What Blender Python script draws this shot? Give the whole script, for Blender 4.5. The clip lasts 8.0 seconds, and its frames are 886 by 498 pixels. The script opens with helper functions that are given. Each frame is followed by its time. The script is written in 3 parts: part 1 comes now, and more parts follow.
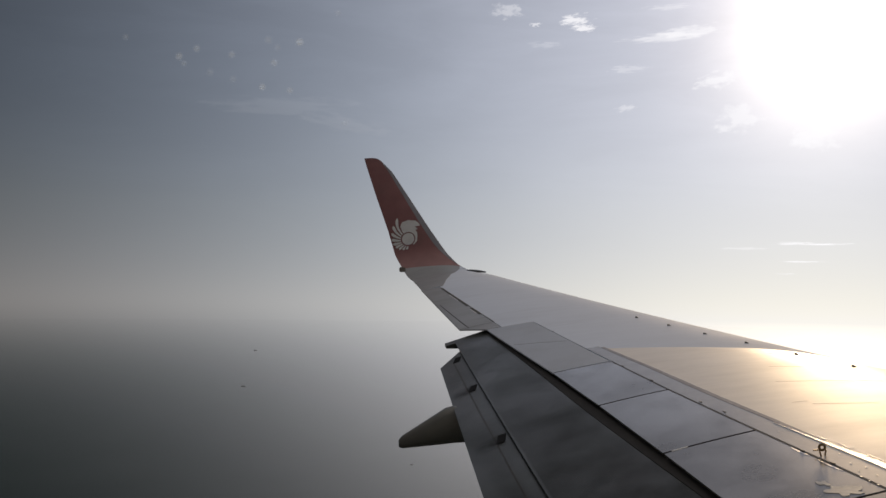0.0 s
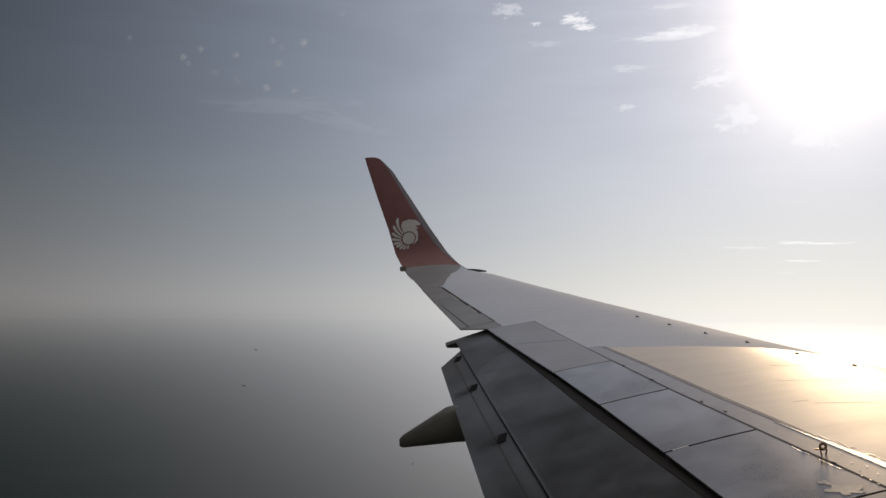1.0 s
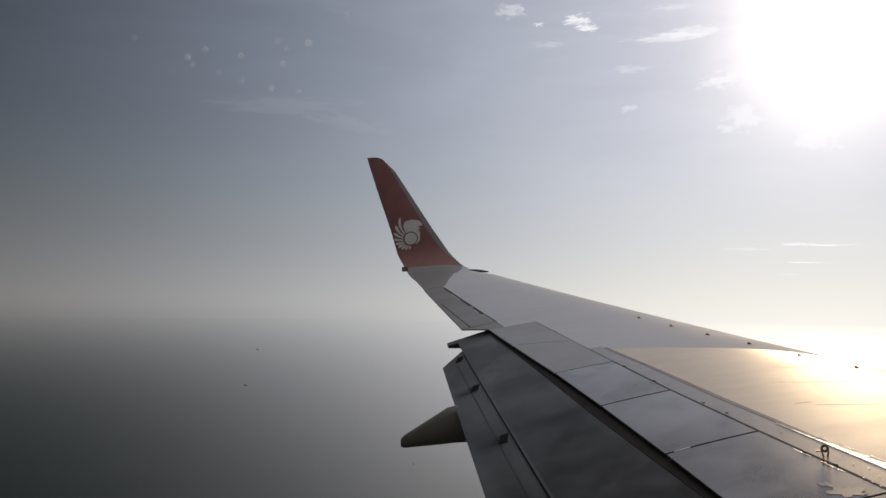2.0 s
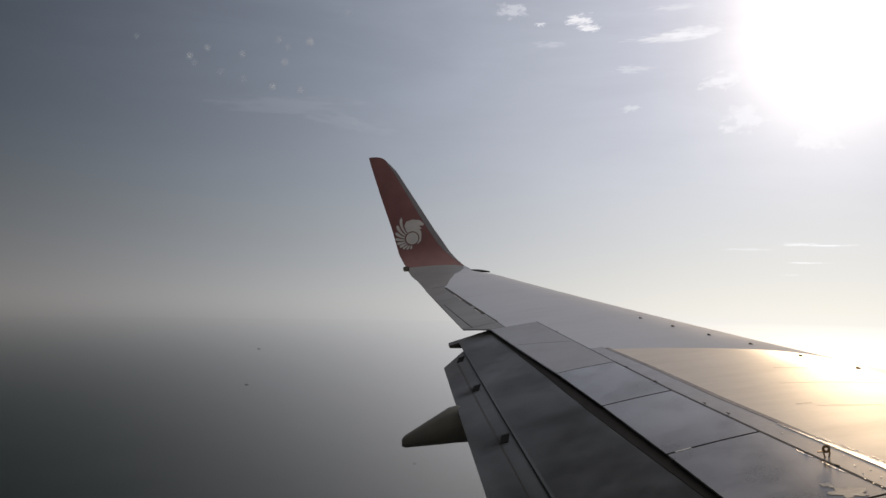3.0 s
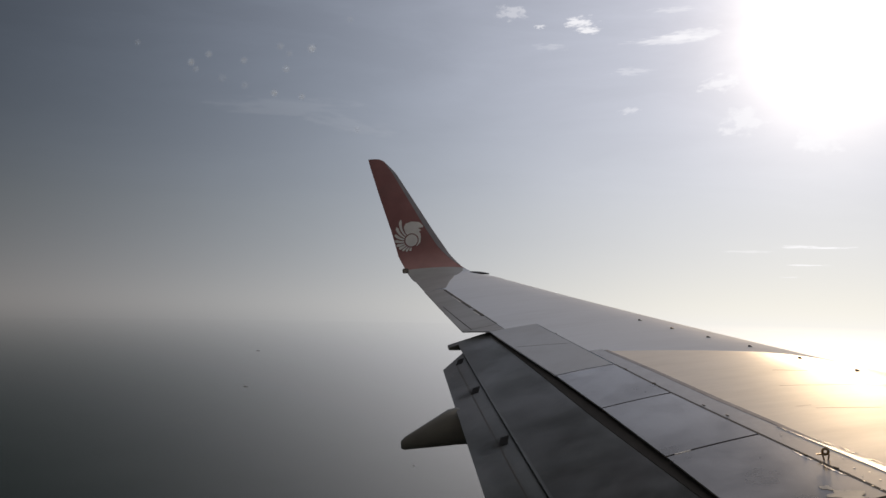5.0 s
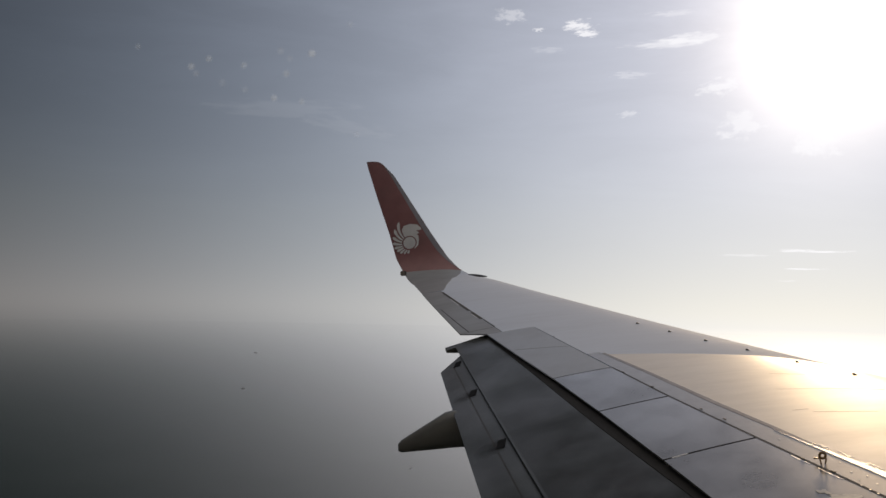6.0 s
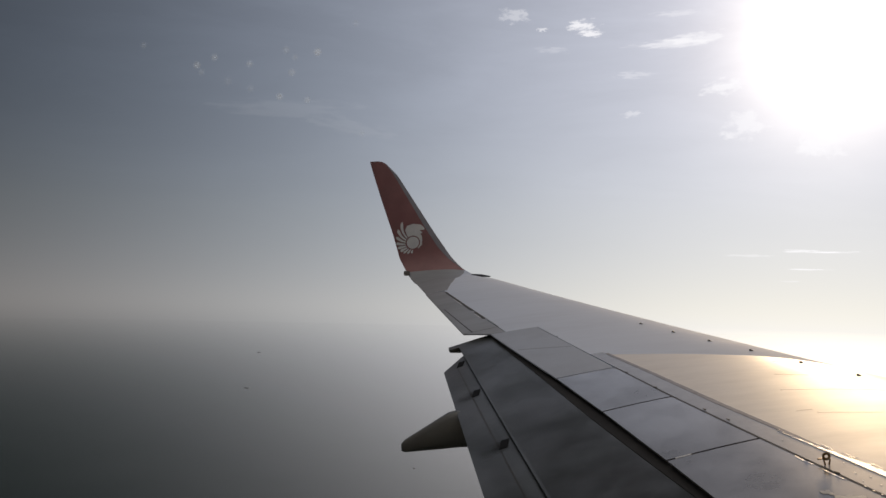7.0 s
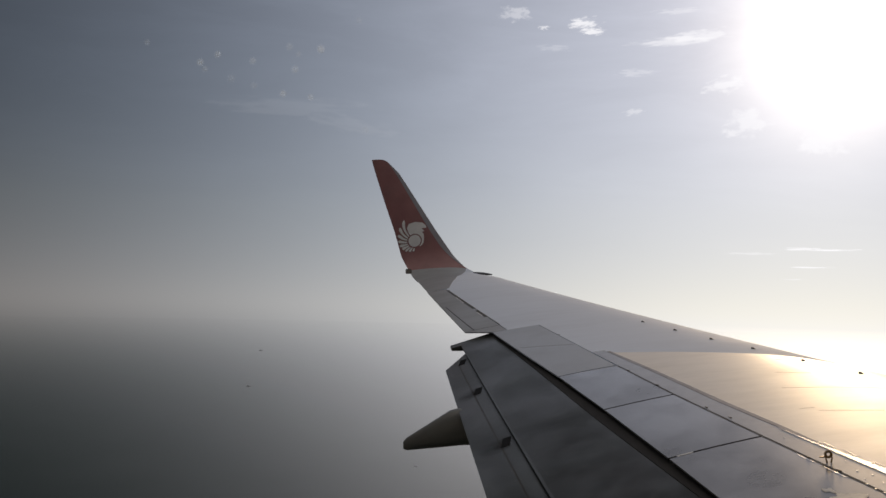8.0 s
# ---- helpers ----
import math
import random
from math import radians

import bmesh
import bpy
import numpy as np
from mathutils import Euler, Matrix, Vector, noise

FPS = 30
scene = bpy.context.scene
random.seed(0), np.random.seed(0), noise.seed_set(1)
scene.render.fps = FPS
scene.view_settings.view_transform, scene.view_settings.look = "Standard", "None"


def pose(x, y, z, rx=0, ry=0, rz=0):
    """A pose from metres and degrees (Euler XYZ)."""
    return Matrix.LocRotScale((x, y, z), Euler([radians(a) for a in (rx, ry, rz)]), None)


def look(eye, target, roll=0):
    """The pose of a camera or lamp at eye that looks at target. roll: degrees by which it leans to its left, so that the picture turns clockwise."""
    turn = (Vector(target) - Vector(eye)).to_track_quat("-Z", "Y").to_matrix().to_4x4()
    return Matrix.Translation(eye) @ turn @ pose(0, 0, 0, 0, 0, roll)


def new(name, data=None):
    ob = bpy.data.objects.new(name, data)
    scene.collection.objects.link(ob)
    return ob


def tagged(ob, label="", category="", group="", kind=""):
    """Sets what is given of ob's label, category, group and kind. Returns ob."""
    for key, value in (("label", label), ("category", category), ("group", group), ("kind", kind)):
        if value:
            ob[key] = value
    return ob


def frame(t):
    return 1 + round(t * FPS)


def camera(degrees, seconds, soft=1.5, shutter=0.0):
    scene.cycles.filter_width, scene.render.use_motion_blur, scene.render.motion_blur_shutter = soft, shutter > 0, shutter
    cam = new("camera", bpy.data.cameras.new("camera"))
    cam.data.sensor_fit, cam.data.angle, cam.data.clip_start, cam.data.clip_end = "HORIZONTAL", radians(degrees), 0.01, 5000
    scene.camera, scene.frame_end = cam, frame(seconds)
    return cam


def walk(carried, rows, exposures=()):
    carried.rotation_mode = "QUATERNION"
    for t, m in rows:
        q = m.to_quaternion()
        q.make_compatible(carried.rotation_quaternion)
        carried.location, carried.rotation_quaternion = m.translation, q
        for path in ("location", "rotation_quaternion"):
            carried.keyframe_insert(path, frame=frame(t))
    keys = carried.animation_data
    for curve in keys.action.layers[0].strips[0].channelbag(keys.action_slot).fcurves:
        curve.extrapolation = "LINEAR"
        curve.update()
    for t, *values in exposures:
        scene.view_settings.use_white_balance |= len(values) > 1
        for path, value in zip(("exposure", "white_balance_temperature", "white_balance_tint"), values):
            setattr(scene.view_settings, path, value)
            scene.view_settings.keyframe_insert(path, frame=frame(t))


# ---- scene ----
# Aircraft axes: x forward, y out along the port wing, z up; AIR turns it into the world (nose-up, slight bank).
UP = Vector((0.0544, 0.0162, 0.9984)).normalized()
AIR = UP.rotation_difference(Vector((0, 0, 1))).to_matrix().to_4x4()
EYE = (-8.114, 1.62, 0.0)
cam = camera(55.2, 8.0)
ROWS = [
    (0.0, 92.447, 2.403, 5.323), (0.5, 92.352, 2.294, 5.392), (1.0, 92.402, 2.431, 5.361), (1.5, 92.425, 2.323, 5.393),
    (3.0, 92.429, 2.135, 5.578), (3.5, 92.432, 2.213, 5.639), (4.0, 92.429, 2.140, 5.641), (4.5, 92.460, 2.157, 5.603),
    (6.0, 92.724, 1.885, 5.378), (6.5, 92.723, 1.806, 5.571), (7.0, 92.726, 1.790, 5.602), (7.5, 92.638, 1.670, 5.672),
    (8.0, 92.601, 1.809, 5.720)]


def eye_at(t):
    """The eye drifts by a few millimetres against the window."""
    times = (0.0, 1.5, 3.5, 6.0, 8.0)
    return (EYE[0] + float(np.interp(t, times, (0.0, -0.00136, -0.00130, -0.00211, -0.00295))), EYE[1],
            EYE[2] + float(np.interp(t, times, (0.0, 0.00052, 0.00012, 0.00205, 0.00156))))


walk(cam, [(t, AIR @ pose(*eye_at(t), rx, ry, rz)) for t, rx, ry, rz in ROWS], exposures=[(0.0, 0.1, 6370, 12.8), (8.0, 0.1, 6370, 12.8)])

# ---- light ----
SUN = (AIR.to_3x3() @ Vector((0.3351, 0.9067, 0.2562))).normalized()
SUN_EL, SUN_AZ = math.asin(SUN.z), math.atan2(SUN.x, SUN.y)

world = bpy.data.worlds.new("hazy_sky")
scene.world = world
world.use_nodes = True
wt = world.node_tree
wt.nodes.clear()


def wmath(op, a, b=None):
    n = wt.nodes.new("ShaderNodeMath")
    n.operation = op
    for i, v in enumerate((a, b)):
        if v is None:
            continue
        if isinstance(v, (int, float)):
            n.inputs[i].default_value = v
        else:
            wt.links.new(v, n.inputs[i])
    return n.outputs[0]


def wscale(color, fac):
    n = wt.nodes.new("ShaderNodeVectorMath")
    n.operation = "SCALE"
    if isinstance(color, tuple):
        n.inputs[0].default_value = color
    else:
        wt.links.new(color, n.inputs[0])
    if isinstance(fac, (int, float)):
        n.inputs["Scale"].default_value = fac
    else:
        wt.links.new(fac, n.inputs["Scale"])
    return n.outputs[0]


def wadd(a, b):
    n = wt.nodes.new("ShaderNodeVectorMath")
    n.operation = "ADD"
    wt.links.new(a, n.inputs[0])
    wt.links.new(b, n.inputs[1])
    return n.outputs[0]


def build_world():
    co = wt.nodes.new("ShaderNodeTexCoord")
    sep = wt.nodes.new("ShaderNodeSeparateXYZ")
    wt.links.new(co.outputs["Generated"], sep.inputs[0])
    # below the horizon the haze keeps the colour of the horizon
    z = wmath("MAXIMUM", sep.outputs[2], 0.10)
    com = wt.nodes.new("ShaderNodeCombineXYZ")
    wt.links.new(sep.outputs[0], com.inputs[0])
    wt.links.new(sep.outputs[1], com.inputs[1])
    wt.links.new(z, com.inputs[2])
    sky = wt.nodes.new("ShaderNodeTexSky")
    sky.sky_type = "NISHITA"
    sky.sun_disc = False
    sky.sun_elevation, sky.sun_rotation = SUN_EL, SUN_AZ
    sky.altitude, sky.air_density, sky.dust_density, sky.ozone_density = 1500, 1.0, 0.35, 1.0
    wt.links.new(com.outputs[0], sky.inputs[0])
    # forward scatter of the haze round the sun
    dot = wt.nodes.new("ShaderNodeVectorMath")
    dot.operation = "DOT_PRODUCT"
    wt.links.new(co.outputs["Generated"], dot.inputs[0])
    dot.inputs[1].default_value = SUN
    c = wmath("MAXIMUM", dot.outputs["Value"], 0.0)
    pale = wt.nodes.new("ShaderNodeHueSaturation")
    pale.inputs["Saturation"].default_value = 1.0
    wt.links.new(sky.outputs[0], pale.inputs["Color"])
    total = wscale(pale.outputs[0], SKY_GAIN)
    for power, color in AUREOLE:
        total = wadd(total, wscale(color, wmath("POWER", c, power)))
    # haze band that hugs the horizon, wider above than below
    rise = wmath("ADD", sep.outputs[2], HAZE_TOP)
    round_rise = wmath("SQRT", wmath("ADD", wmath("MULTIPLY", rise, rise), HAZE_SOFT ** 2))
    band = wmath("POWER", 2.718, wmath("MULTIPLY", wmath("SUBTRACT", round_rise, HAZE_SOFT), -HAZE_FALL))
    total = wadd(total, wscale(HAZE_COLOR, wmath("MULTIPLY", band, HAZE_BASE)))
    total = wadd(total, wscale(HAZE_SIDE, wmath("MULTIPLY", band, wmath("MULTIPLY", wmath("POWER", c, 4.0), HAZE_SUN))))
    total = wadd(total, wscale(HAZE_WARM, wmath("MULTIPLY", band, wmath("POWER", c, 12.0))))
    # pale blue air light that thickens downwards, more of it towards the sun
    air = wmath("POWER", 2.718, wmath("MULTIPLY", wmath("SUBTRACT", round_rise, HAZE_SOFT), -4.2))
    total = wadd(total, wscale(AIR_COLOR, wmath("MULTIPLY", air, wmath("POWER", c, 2.4))))
    # looking down, the painted haze thins over the dark water, but glows towards the sun
    down = wmath("POWER", 2.718, wmath("MULTIPLY", wmath("SUBTRACT", rise, round_rise), HAZE_DEPTH / 2))
    total = wscale(total, down)
    total = wadd(total, wscale(SEA_TINT, wmath("SUBTRACT", 1.0, down)))
    total = wadd(total, wscale((1.04, 1.0, 0.98), wmath("MULTIPLY", wmath("MULTIPLY", wmath("SUBTRACT", 1.0, down), wmath("POWER", c, 8.0)), HAZE_GLOW)))
    # the sun's golden glitter on the hazy sea, painted into the background below the horizon
    level = wt.nodes.new("ShaderNodeVectorMath")
    level.operation = "MULTIPLY"
    level.inputs[1].default_value = (1.0, 1.0, 0.0)
    wt.links.new(co.outputs["Generated"], level.inputs[0])
    unit = wt.nodes.new("ShaderNodeVectorMath")
    unit.operation = "NORMALIZE"
    wt.links.new(level.outputs[0], unit.inputs[0])
    toward = wt.nodes.new("ShaderNodeVectorMath")
    toward.operation = "DOT_PRODUCT"
    wt.links.new(unit.outputs[0], toward.inputs[0])
    toward.inputs[1].default_value = Vector((SUN.x, SUN.y, 0)).normalized()
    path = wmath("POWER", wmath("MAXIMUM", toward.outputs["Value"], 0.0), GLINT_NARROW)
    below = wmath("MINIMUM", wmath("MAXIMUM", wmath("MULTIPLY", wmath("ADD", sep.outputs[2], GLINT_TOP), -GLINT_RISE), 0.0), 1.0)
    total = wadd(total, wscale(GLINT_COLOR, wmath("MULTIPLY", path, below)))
    # unseen glow added towards the zenith to light the wing
    total = wadd(total, wscale((1.08, 1.0, 0.90), wmath("MULTIPLY", wmath("POWER", wmath("MAXIMUM", sep.outputs[2], 0.0), 3.5), ZENITH_FILL)))
    # faint streaky cirrus, drawn out along the horizon
    flat = wt.nodes.new("ShaderNodeVectorMath")
    flat.operation = "MULTIPLY"
    flat.inputs[1].default_value = (1.0, 1.0, 4.0)
    wt.links.new(co.outputs["Generated"], flat.inputs[0])
    tex = wt.nodes.new("ShaderNodeTexNoise")
    tex.inputs["Scale"].default_value, tex.inputs["Detail"].default_value, tex.inputs["Roughness"].default_value = 4.5, 7.0, 0.6
    tex.inputs["Distortion"].default_value = 0.4
    wt.links.new(flat.outputs[0], tex.inputs["Vector"])
    high = wmath("MULTIPLY", wmath("MINIMUM", wmath("MULTIPLY", wmath("MAXIMUM", sep.outputs[2], 0.0), 8.0), 1.0), wmath("ADD", CIRRUS * 0.35, wmath("MULTIPLY", wmath("POWER", wmath("MAXIMUM", sep.outputs[2], 0.0), 2.0), CIRRUS * 14)))
    streak = wmath("ADD", 1.0 - CIRRUS * 0.35, wmath("MULTIPLY", wmath("MAXIMUM", wmath("SUBTRACT", tex.outputs["Fac"], 0.42), 0.0), wmath("MULTIPLY", high, 4.0)))
    total = wscale(total, streak)
    bg = wt.nodes.new("ShaderNodeBackground")
    wt.links.new(total, bg.inputs[0])
    bg.inputs[1].default_value = SKY_STRENGTH
    out = wt.nodes.new("ShaderNodeOutputWorld")
    wt.links.new(bg.outputs[0], out.inputs[0])


SKY_STRENGTH = 0.1
CIRRUS = 0.055
SKY_GAIN = 0.066
AUREOLE = [(5.0, (2.25, 2.68, 3.42)), (12.0, (2.5, 2.1, 1.84)), (140.0, (5.4, 4.5, 3.6)), (420.0, (9.0, 8.4, 7.0)), (3000.0, (110.0, 95.0, 70.0))]
HAZE_FALL, HAZE_BASE, HAZE_SUN, HAZE_TOP, HAZE_SOFT = 13.0, 0.72, 1.2, 0.016, 0.015
HAZE_COLOR, HAZE_SIDE, HAZE_WARM = (1.34, 1.0, 0.74), (1.12, 0.95, 0.52), (1.0, 0.55, -1.2)
ZENITH_FILL = 5.2
AIR_COLOR = (2.2, 2.44, 2.58)
SEA_TINT = (-0.02, 0.02, -0.02)
HAZE_DEPTH, HAZE_GLOW = 10.5, 22.5
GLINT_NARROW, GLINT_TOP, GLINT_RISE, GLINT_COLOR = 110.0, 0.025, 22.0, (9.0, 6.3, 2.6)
build_world()

lamp = bpy.data.lights.new("sun", "SUN")
lamp.energy, lamp.angle, lamp.color = 1.1, radians(7.0), (1.0, 0.70, 0.38)
sun = new("sun", lamp)
sun.matrix_world = look(SUN * 100, (0, 0, 0))


# ---- materials ----
def material(name, base, rough=0.4, metal=0.0, coat=0.0, grain=0.08, grain_size=6.0, stain=0.10, stain_size=0.9,
             stretch=(1, 1, 1), bump=0.02, bump_size=40.0, dark=(0.10, 0.095, 0.09), rough_var=0.08, spec=0.5, coat_var=0.0, coat_rough=0.12):
    m = bpy.data.materials.new(name)
    m.use_nodes = True
    nt = m.node_tree
    b = nt.nodes["Principled BSDF"]
    co = nt.nodes.new("ShaderNodeTexCoord")
    mp = nt.nodes.new("ShaderNodeMapping")
    mp.inputs["Scale"].default_value = stretch
    nt.links.new(co.outputs["Object"], mp.inputs[0])

    def noise_tex(scale, detail, r=0.6):
        n = nt.nodes.new("ShaderNodeTexNoise")
        n.inputs["Scale"].default_value, n.inputs["Detail"].default_value, n.inputs["Roughness"].default_value = scale, detail, r
        nt.links.new(mp.outputs[0], n.inputs["Vector"])
        return n.outputs["Fac"]

    def ramp(fac, lo, hi, a, c):
        n = nt.nodes.new("ShaderNodeMapRange")
        for k, v in (("From Min", lo), ("From Max", hi), ("To Min", a), ("To Max", c)):
            n.inputs[k].default_value = v
        nt.links.new(fac, n.inputs["Value"])
        return n.outputs[0]

    def mix(fac, a, c):
        n = nt.nodes.new("ShaderNodeMix")
        n.data_type = "RGBA"
        nt.links.new(fac, n.inputs[0])
        for i, v in ((6, a), (7, c)):
            if isinstance(v, tuple):
                n.inputs[i].default_value = (*v, 1)
            else:
                nt.links.new(v, n.inputs[i])
        return n.outputs[2]
    big, small = noise_tex(stain_size, 5.0), noise_tex(grain_size, 4.0)
    light = tuple(min(1, v * (1 + grain)) for v in base)
    deep = tuple(v * (1 - grain) for v in base)
    col = mix(ramp(small, 0.3, 0.7, 0, 1), deep, light)
    col = mix(ramp(big, 0.48, 0.75, 0, stain), col, dark)
    nt.links.new(col, b.inputs["Base Color"])
    b.inputs["Metallic"].default_value = metal
    b.inputs["Specular IOR Level"].default_value = spec
    nt.links.new(ramp(big, 0.3, 0.7, max(0.02, rough - rough_var), rough + rough_var), b.inputs["Roughness"])
    b.inputs["Coat Weight"].default_value, b.inputs["Coat Roughness"].default_value = coat, coat_rough
    if coat_var:
        nt.links.new(ramp(big, 0.36, 0.64, coat * (1 - coat_var), coat * (1 + coat_var)), b.inputs["Coat Weight"])
    if bump:
        bp = nt.nodes.new("ShaderNodeBump")
        bp.inputs["Strength"].default_value, bp.inputs["Distance"].default_value = bump, 0.02
        nt.links.new(noise_tex(bump_size, 3.0), bp.inputs["Height"])
        nt.links.new(bp.outputs[0], b.inputs["Normal"])
    return m


CHORD = (0.35, 1.6, 1.0)


def grime_shade_material(name, base, most, grain):
    """A dark film, for grime and for painted shading, as thick as its sheet's thickness attribute says, broken up by
    noise.
    """
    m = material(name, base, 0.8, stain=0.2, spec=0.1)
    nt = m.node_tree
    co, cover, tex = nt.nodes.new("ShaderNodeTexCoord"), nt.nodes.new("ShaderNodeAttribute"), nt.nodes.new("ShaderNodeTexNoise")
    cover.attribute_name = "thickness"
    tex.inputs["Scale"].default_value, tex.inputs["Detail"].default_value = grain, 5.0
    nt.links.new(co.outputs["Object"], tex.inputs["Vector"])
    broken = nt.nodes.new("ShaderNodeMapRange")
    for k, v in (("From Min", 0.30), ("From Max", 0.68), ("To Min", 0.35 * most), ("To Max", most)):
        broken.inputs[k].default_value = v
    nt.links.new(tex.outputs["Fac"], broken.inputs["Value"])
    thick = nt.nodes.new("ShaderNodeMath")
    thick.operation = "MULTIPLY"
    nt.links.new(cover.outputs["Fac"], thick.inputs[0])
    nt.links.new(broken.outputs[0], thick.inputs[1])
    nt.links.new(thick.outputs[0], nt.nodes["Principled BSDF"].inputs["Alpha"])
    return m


M_GRIME = grime_shade_material("sooty_grime", (0.018, 0.015, 0.013), 0.75, 9.0)
# brown film that paints the inner flap's shading together with its stains
M_FLAP_SHADE = grime_shade_material("inner_flap_shading", (0.020, 0.018, 0.015), 0.60, 2.6)
M_SKIN = material("white_wing_paint", (0.71, 0.765, 0.87), 0.68, spec=0.02, grain=0.02, stretch=CHORD, stain=0.10, bump=0.01)
M_PANEL = material("grey_gloss_wing_panel", (0.78, 0.715, 0.64), 0.47, spec=0.55, coat_rough=0.38, coat=0.22, coat_var=0.45, grain=0.05, stretch=(0.5, 2.0, 1.0), stain_size=1.2, stain=0.22, dark=(0.36, 0.30, 0.24), rough_var=0.07, bump=0.012, bump_size=5)
# patchy coat and dark blotches paint mottled cloud reflections into the spoilers
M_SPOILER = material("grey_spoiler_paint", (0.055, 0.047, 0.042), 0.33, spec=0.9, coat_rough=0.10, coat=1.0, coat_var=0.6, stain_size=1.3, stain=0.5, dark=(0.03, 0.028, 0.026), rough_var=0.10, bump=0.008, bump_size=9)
M_STRIP = material("grey_spar_strip_paint", (0.27, 0.262, 0.27), 0.36, spec=0.7, coat_rough=0.15, coat=0.5, coat_var=0.5, stain_size=2.0, stain=0.35, dark=(0.06, 0.055, 0.05), rough_var=0.08, bump=0.01, bump_size=14)
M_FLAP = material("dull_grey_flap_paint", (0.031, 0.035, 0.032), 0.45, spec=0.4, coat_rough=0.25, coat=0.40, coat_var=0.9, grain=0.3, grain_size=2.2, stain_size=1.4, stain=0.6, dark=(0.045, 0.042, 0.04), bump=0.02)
M_BAND = material("dull_lilac_grey_strip", (0.36, 0.345, 0.375), 0.6, spec=0.3, stain=0.4, stain_size=4.0, grain=0.15, grain_size=30)
# the skin's paint, darker, to paint the wing's gradual shading towards the spoilers
M_TRAIL = material("shaded_skin_paint", (0.45, 0.485, 0.55), 0.5, spec=0.2, grain=0.03, stain=0.2)
M_JOINT = material("panel_joint_grey", (0.42, 0.37, 0.31), 0.5, stain=0.3, stain_size=5.0)
M_RED = material("red_winglet_paint", (0.30, 0.130, 0.128), 0.42, stain=0.30, stain_size=2.2, grain=0.12, grain_size=3.0)
M_METAL = material("bare_metal_leading_edge", (0.33, 0.34, 0.37), 0.45, metal=0.3, stain=0.1)
M_WHITE = material("white_decal", (0.82, 0.81, 0.80), 0.4, stain=0.05)
M_GREY = material("grey_tip_paint", (0.31, 0.318, 0.335), 0.45, stretch=CHORD, stain=0.25)
# rubber black raised to paint in the window's haze over dark joints
M_RUBBER = material("haze_lifted_rubber", (0.045, 0.043, 0.042), 0.7, bump=0.03)
# black that paints the shade in the flap gap, lifted for the window's haze
M_COVE = material("gap_shade_black", (0.036, 0.034, 0.034), 0.75, spec=0.15, bump=0.03, stain=0.3)
M_EDGE = material("dull_grey_leading_edge", (0.30, 0.295, 0.325), 0.5, stain=0.25)
M_BLACK = material("recess_shade_black", (0.013, 0.013, 0.014), 0.85, spec=0.1, stain=0.0)
M_DARK = material("dark_grey_metal", (0.10, 0.10, 0.11), 0.5, stain=0.2)
M_FAIRING = material("grey_fairing_paint", (0.13, 0.132, 0.122), 0.42, stain=0.45)
M_FUSE = material("white_fuselage_paint", (0.75, 0.75, 0.74), 0.35, stain=0.08)
M_STEEL = material("weathered_steel", (0.20, 0.13, 0.06), 0.4, metal=0.7, stain=0.3)
M_BARE = material("bare_bright_metal", (0.52, 0.50, 0.47), 0.42, spec=0.4, stain=0.1, bump=0.06)
M_BRIGHT = material("bright_pale_metal", (0.80, 0.78, 0.74), 0.34, metal=0.85, stain=0.1, bump=0.15, bump_size=60)
M_SEALANT = material("pale_sealant", (0.70, 0.69, 0.66), 0.35, stain=0.2, bump=0.05)
M_LINING = material("cabin_lining", (0.45, 0.45, 0.44), 0.6, stain=0.05)
M_LENS = material("dark_lamp_glass", (0.05, 0.05, 0.055), 0.15, coat=0.5, stain=0.1)


# ---- wing shape ----
def le(y):
    return -0.523 * y


def te(y):
    return -10.22 + 0.267 * (17.16 - y) if y > 5.8 else -7.187


def chord(y):
    return le(y) - te(y)


def zc(y):
    return -1.4803 + 0.11811 * (y - 5) + 0.002036 * (y - 5) ** 2


def hump(f):
    return 1 - ((f - 0.35) / 0.65) ** 2 if f > 0.35 else 1 - ((0.35 - f) / 0.35) ** 2


def upper(y, f, off=0.0):
    c = chord(y)
    return Vector((le(y) - f * c, y, zc(y) + 0.06 * c * hump(f) - 0.02 * c * f + off))


def lower(y, f):
    c = chord(y)
    h = min(1.0, f / 0.25) ** 0.6 if f < 0.25 else (1.0 if f < 0.4 else max(0.0, 1 - ((f - 0.4) / 0.6) ** 1.5))
    return Vector((le(y) - f * c, y, zc(y) - 0.045 * c * h - 0.02 * c * f - 0.004))


# the winglet's spine, s metres along the curl from the tip of the wing
TIP_Y = 16.4
A0, A1, BEND = math.atan(0.11811 + 2 * 0.002036 * (TIP_Y - 5)), radians(72), 0.9
ARC = BEND * (A1 - A0)
S_TOP = 2.82
S_KEYS = (0.0, 0.15, 0.32, 0.51, 0.81, 1.30, 2.02, 2.65, 2.82)
X_LEAD = (-8.577, -8.75, -9.02, -9.232, -9.464, -9.775, -10.20, -10.574, -10.68)
X_TRAIL = (-10.02, -10.10, -10.185, -10.27, -10.415, -10.552, -10.79, -10.985, -11.03)


def spine(s):
    b = Vector((TIP_Y, zc(TIP_Y) + 0.02))
    t = A0 + min(max(s, 0), ARC) / BEND
    p = b + Vector((BEND * (math.sin(t) - math.sin(A0)), BEND * (math.cos(A0) - math.cos(t))))
    if s > ARC:
        p += (s - ARC) * Vector((math.cos(A1), math.sin(A1)))
    return p, Vector((-math.sin(t), math.cos(t)))


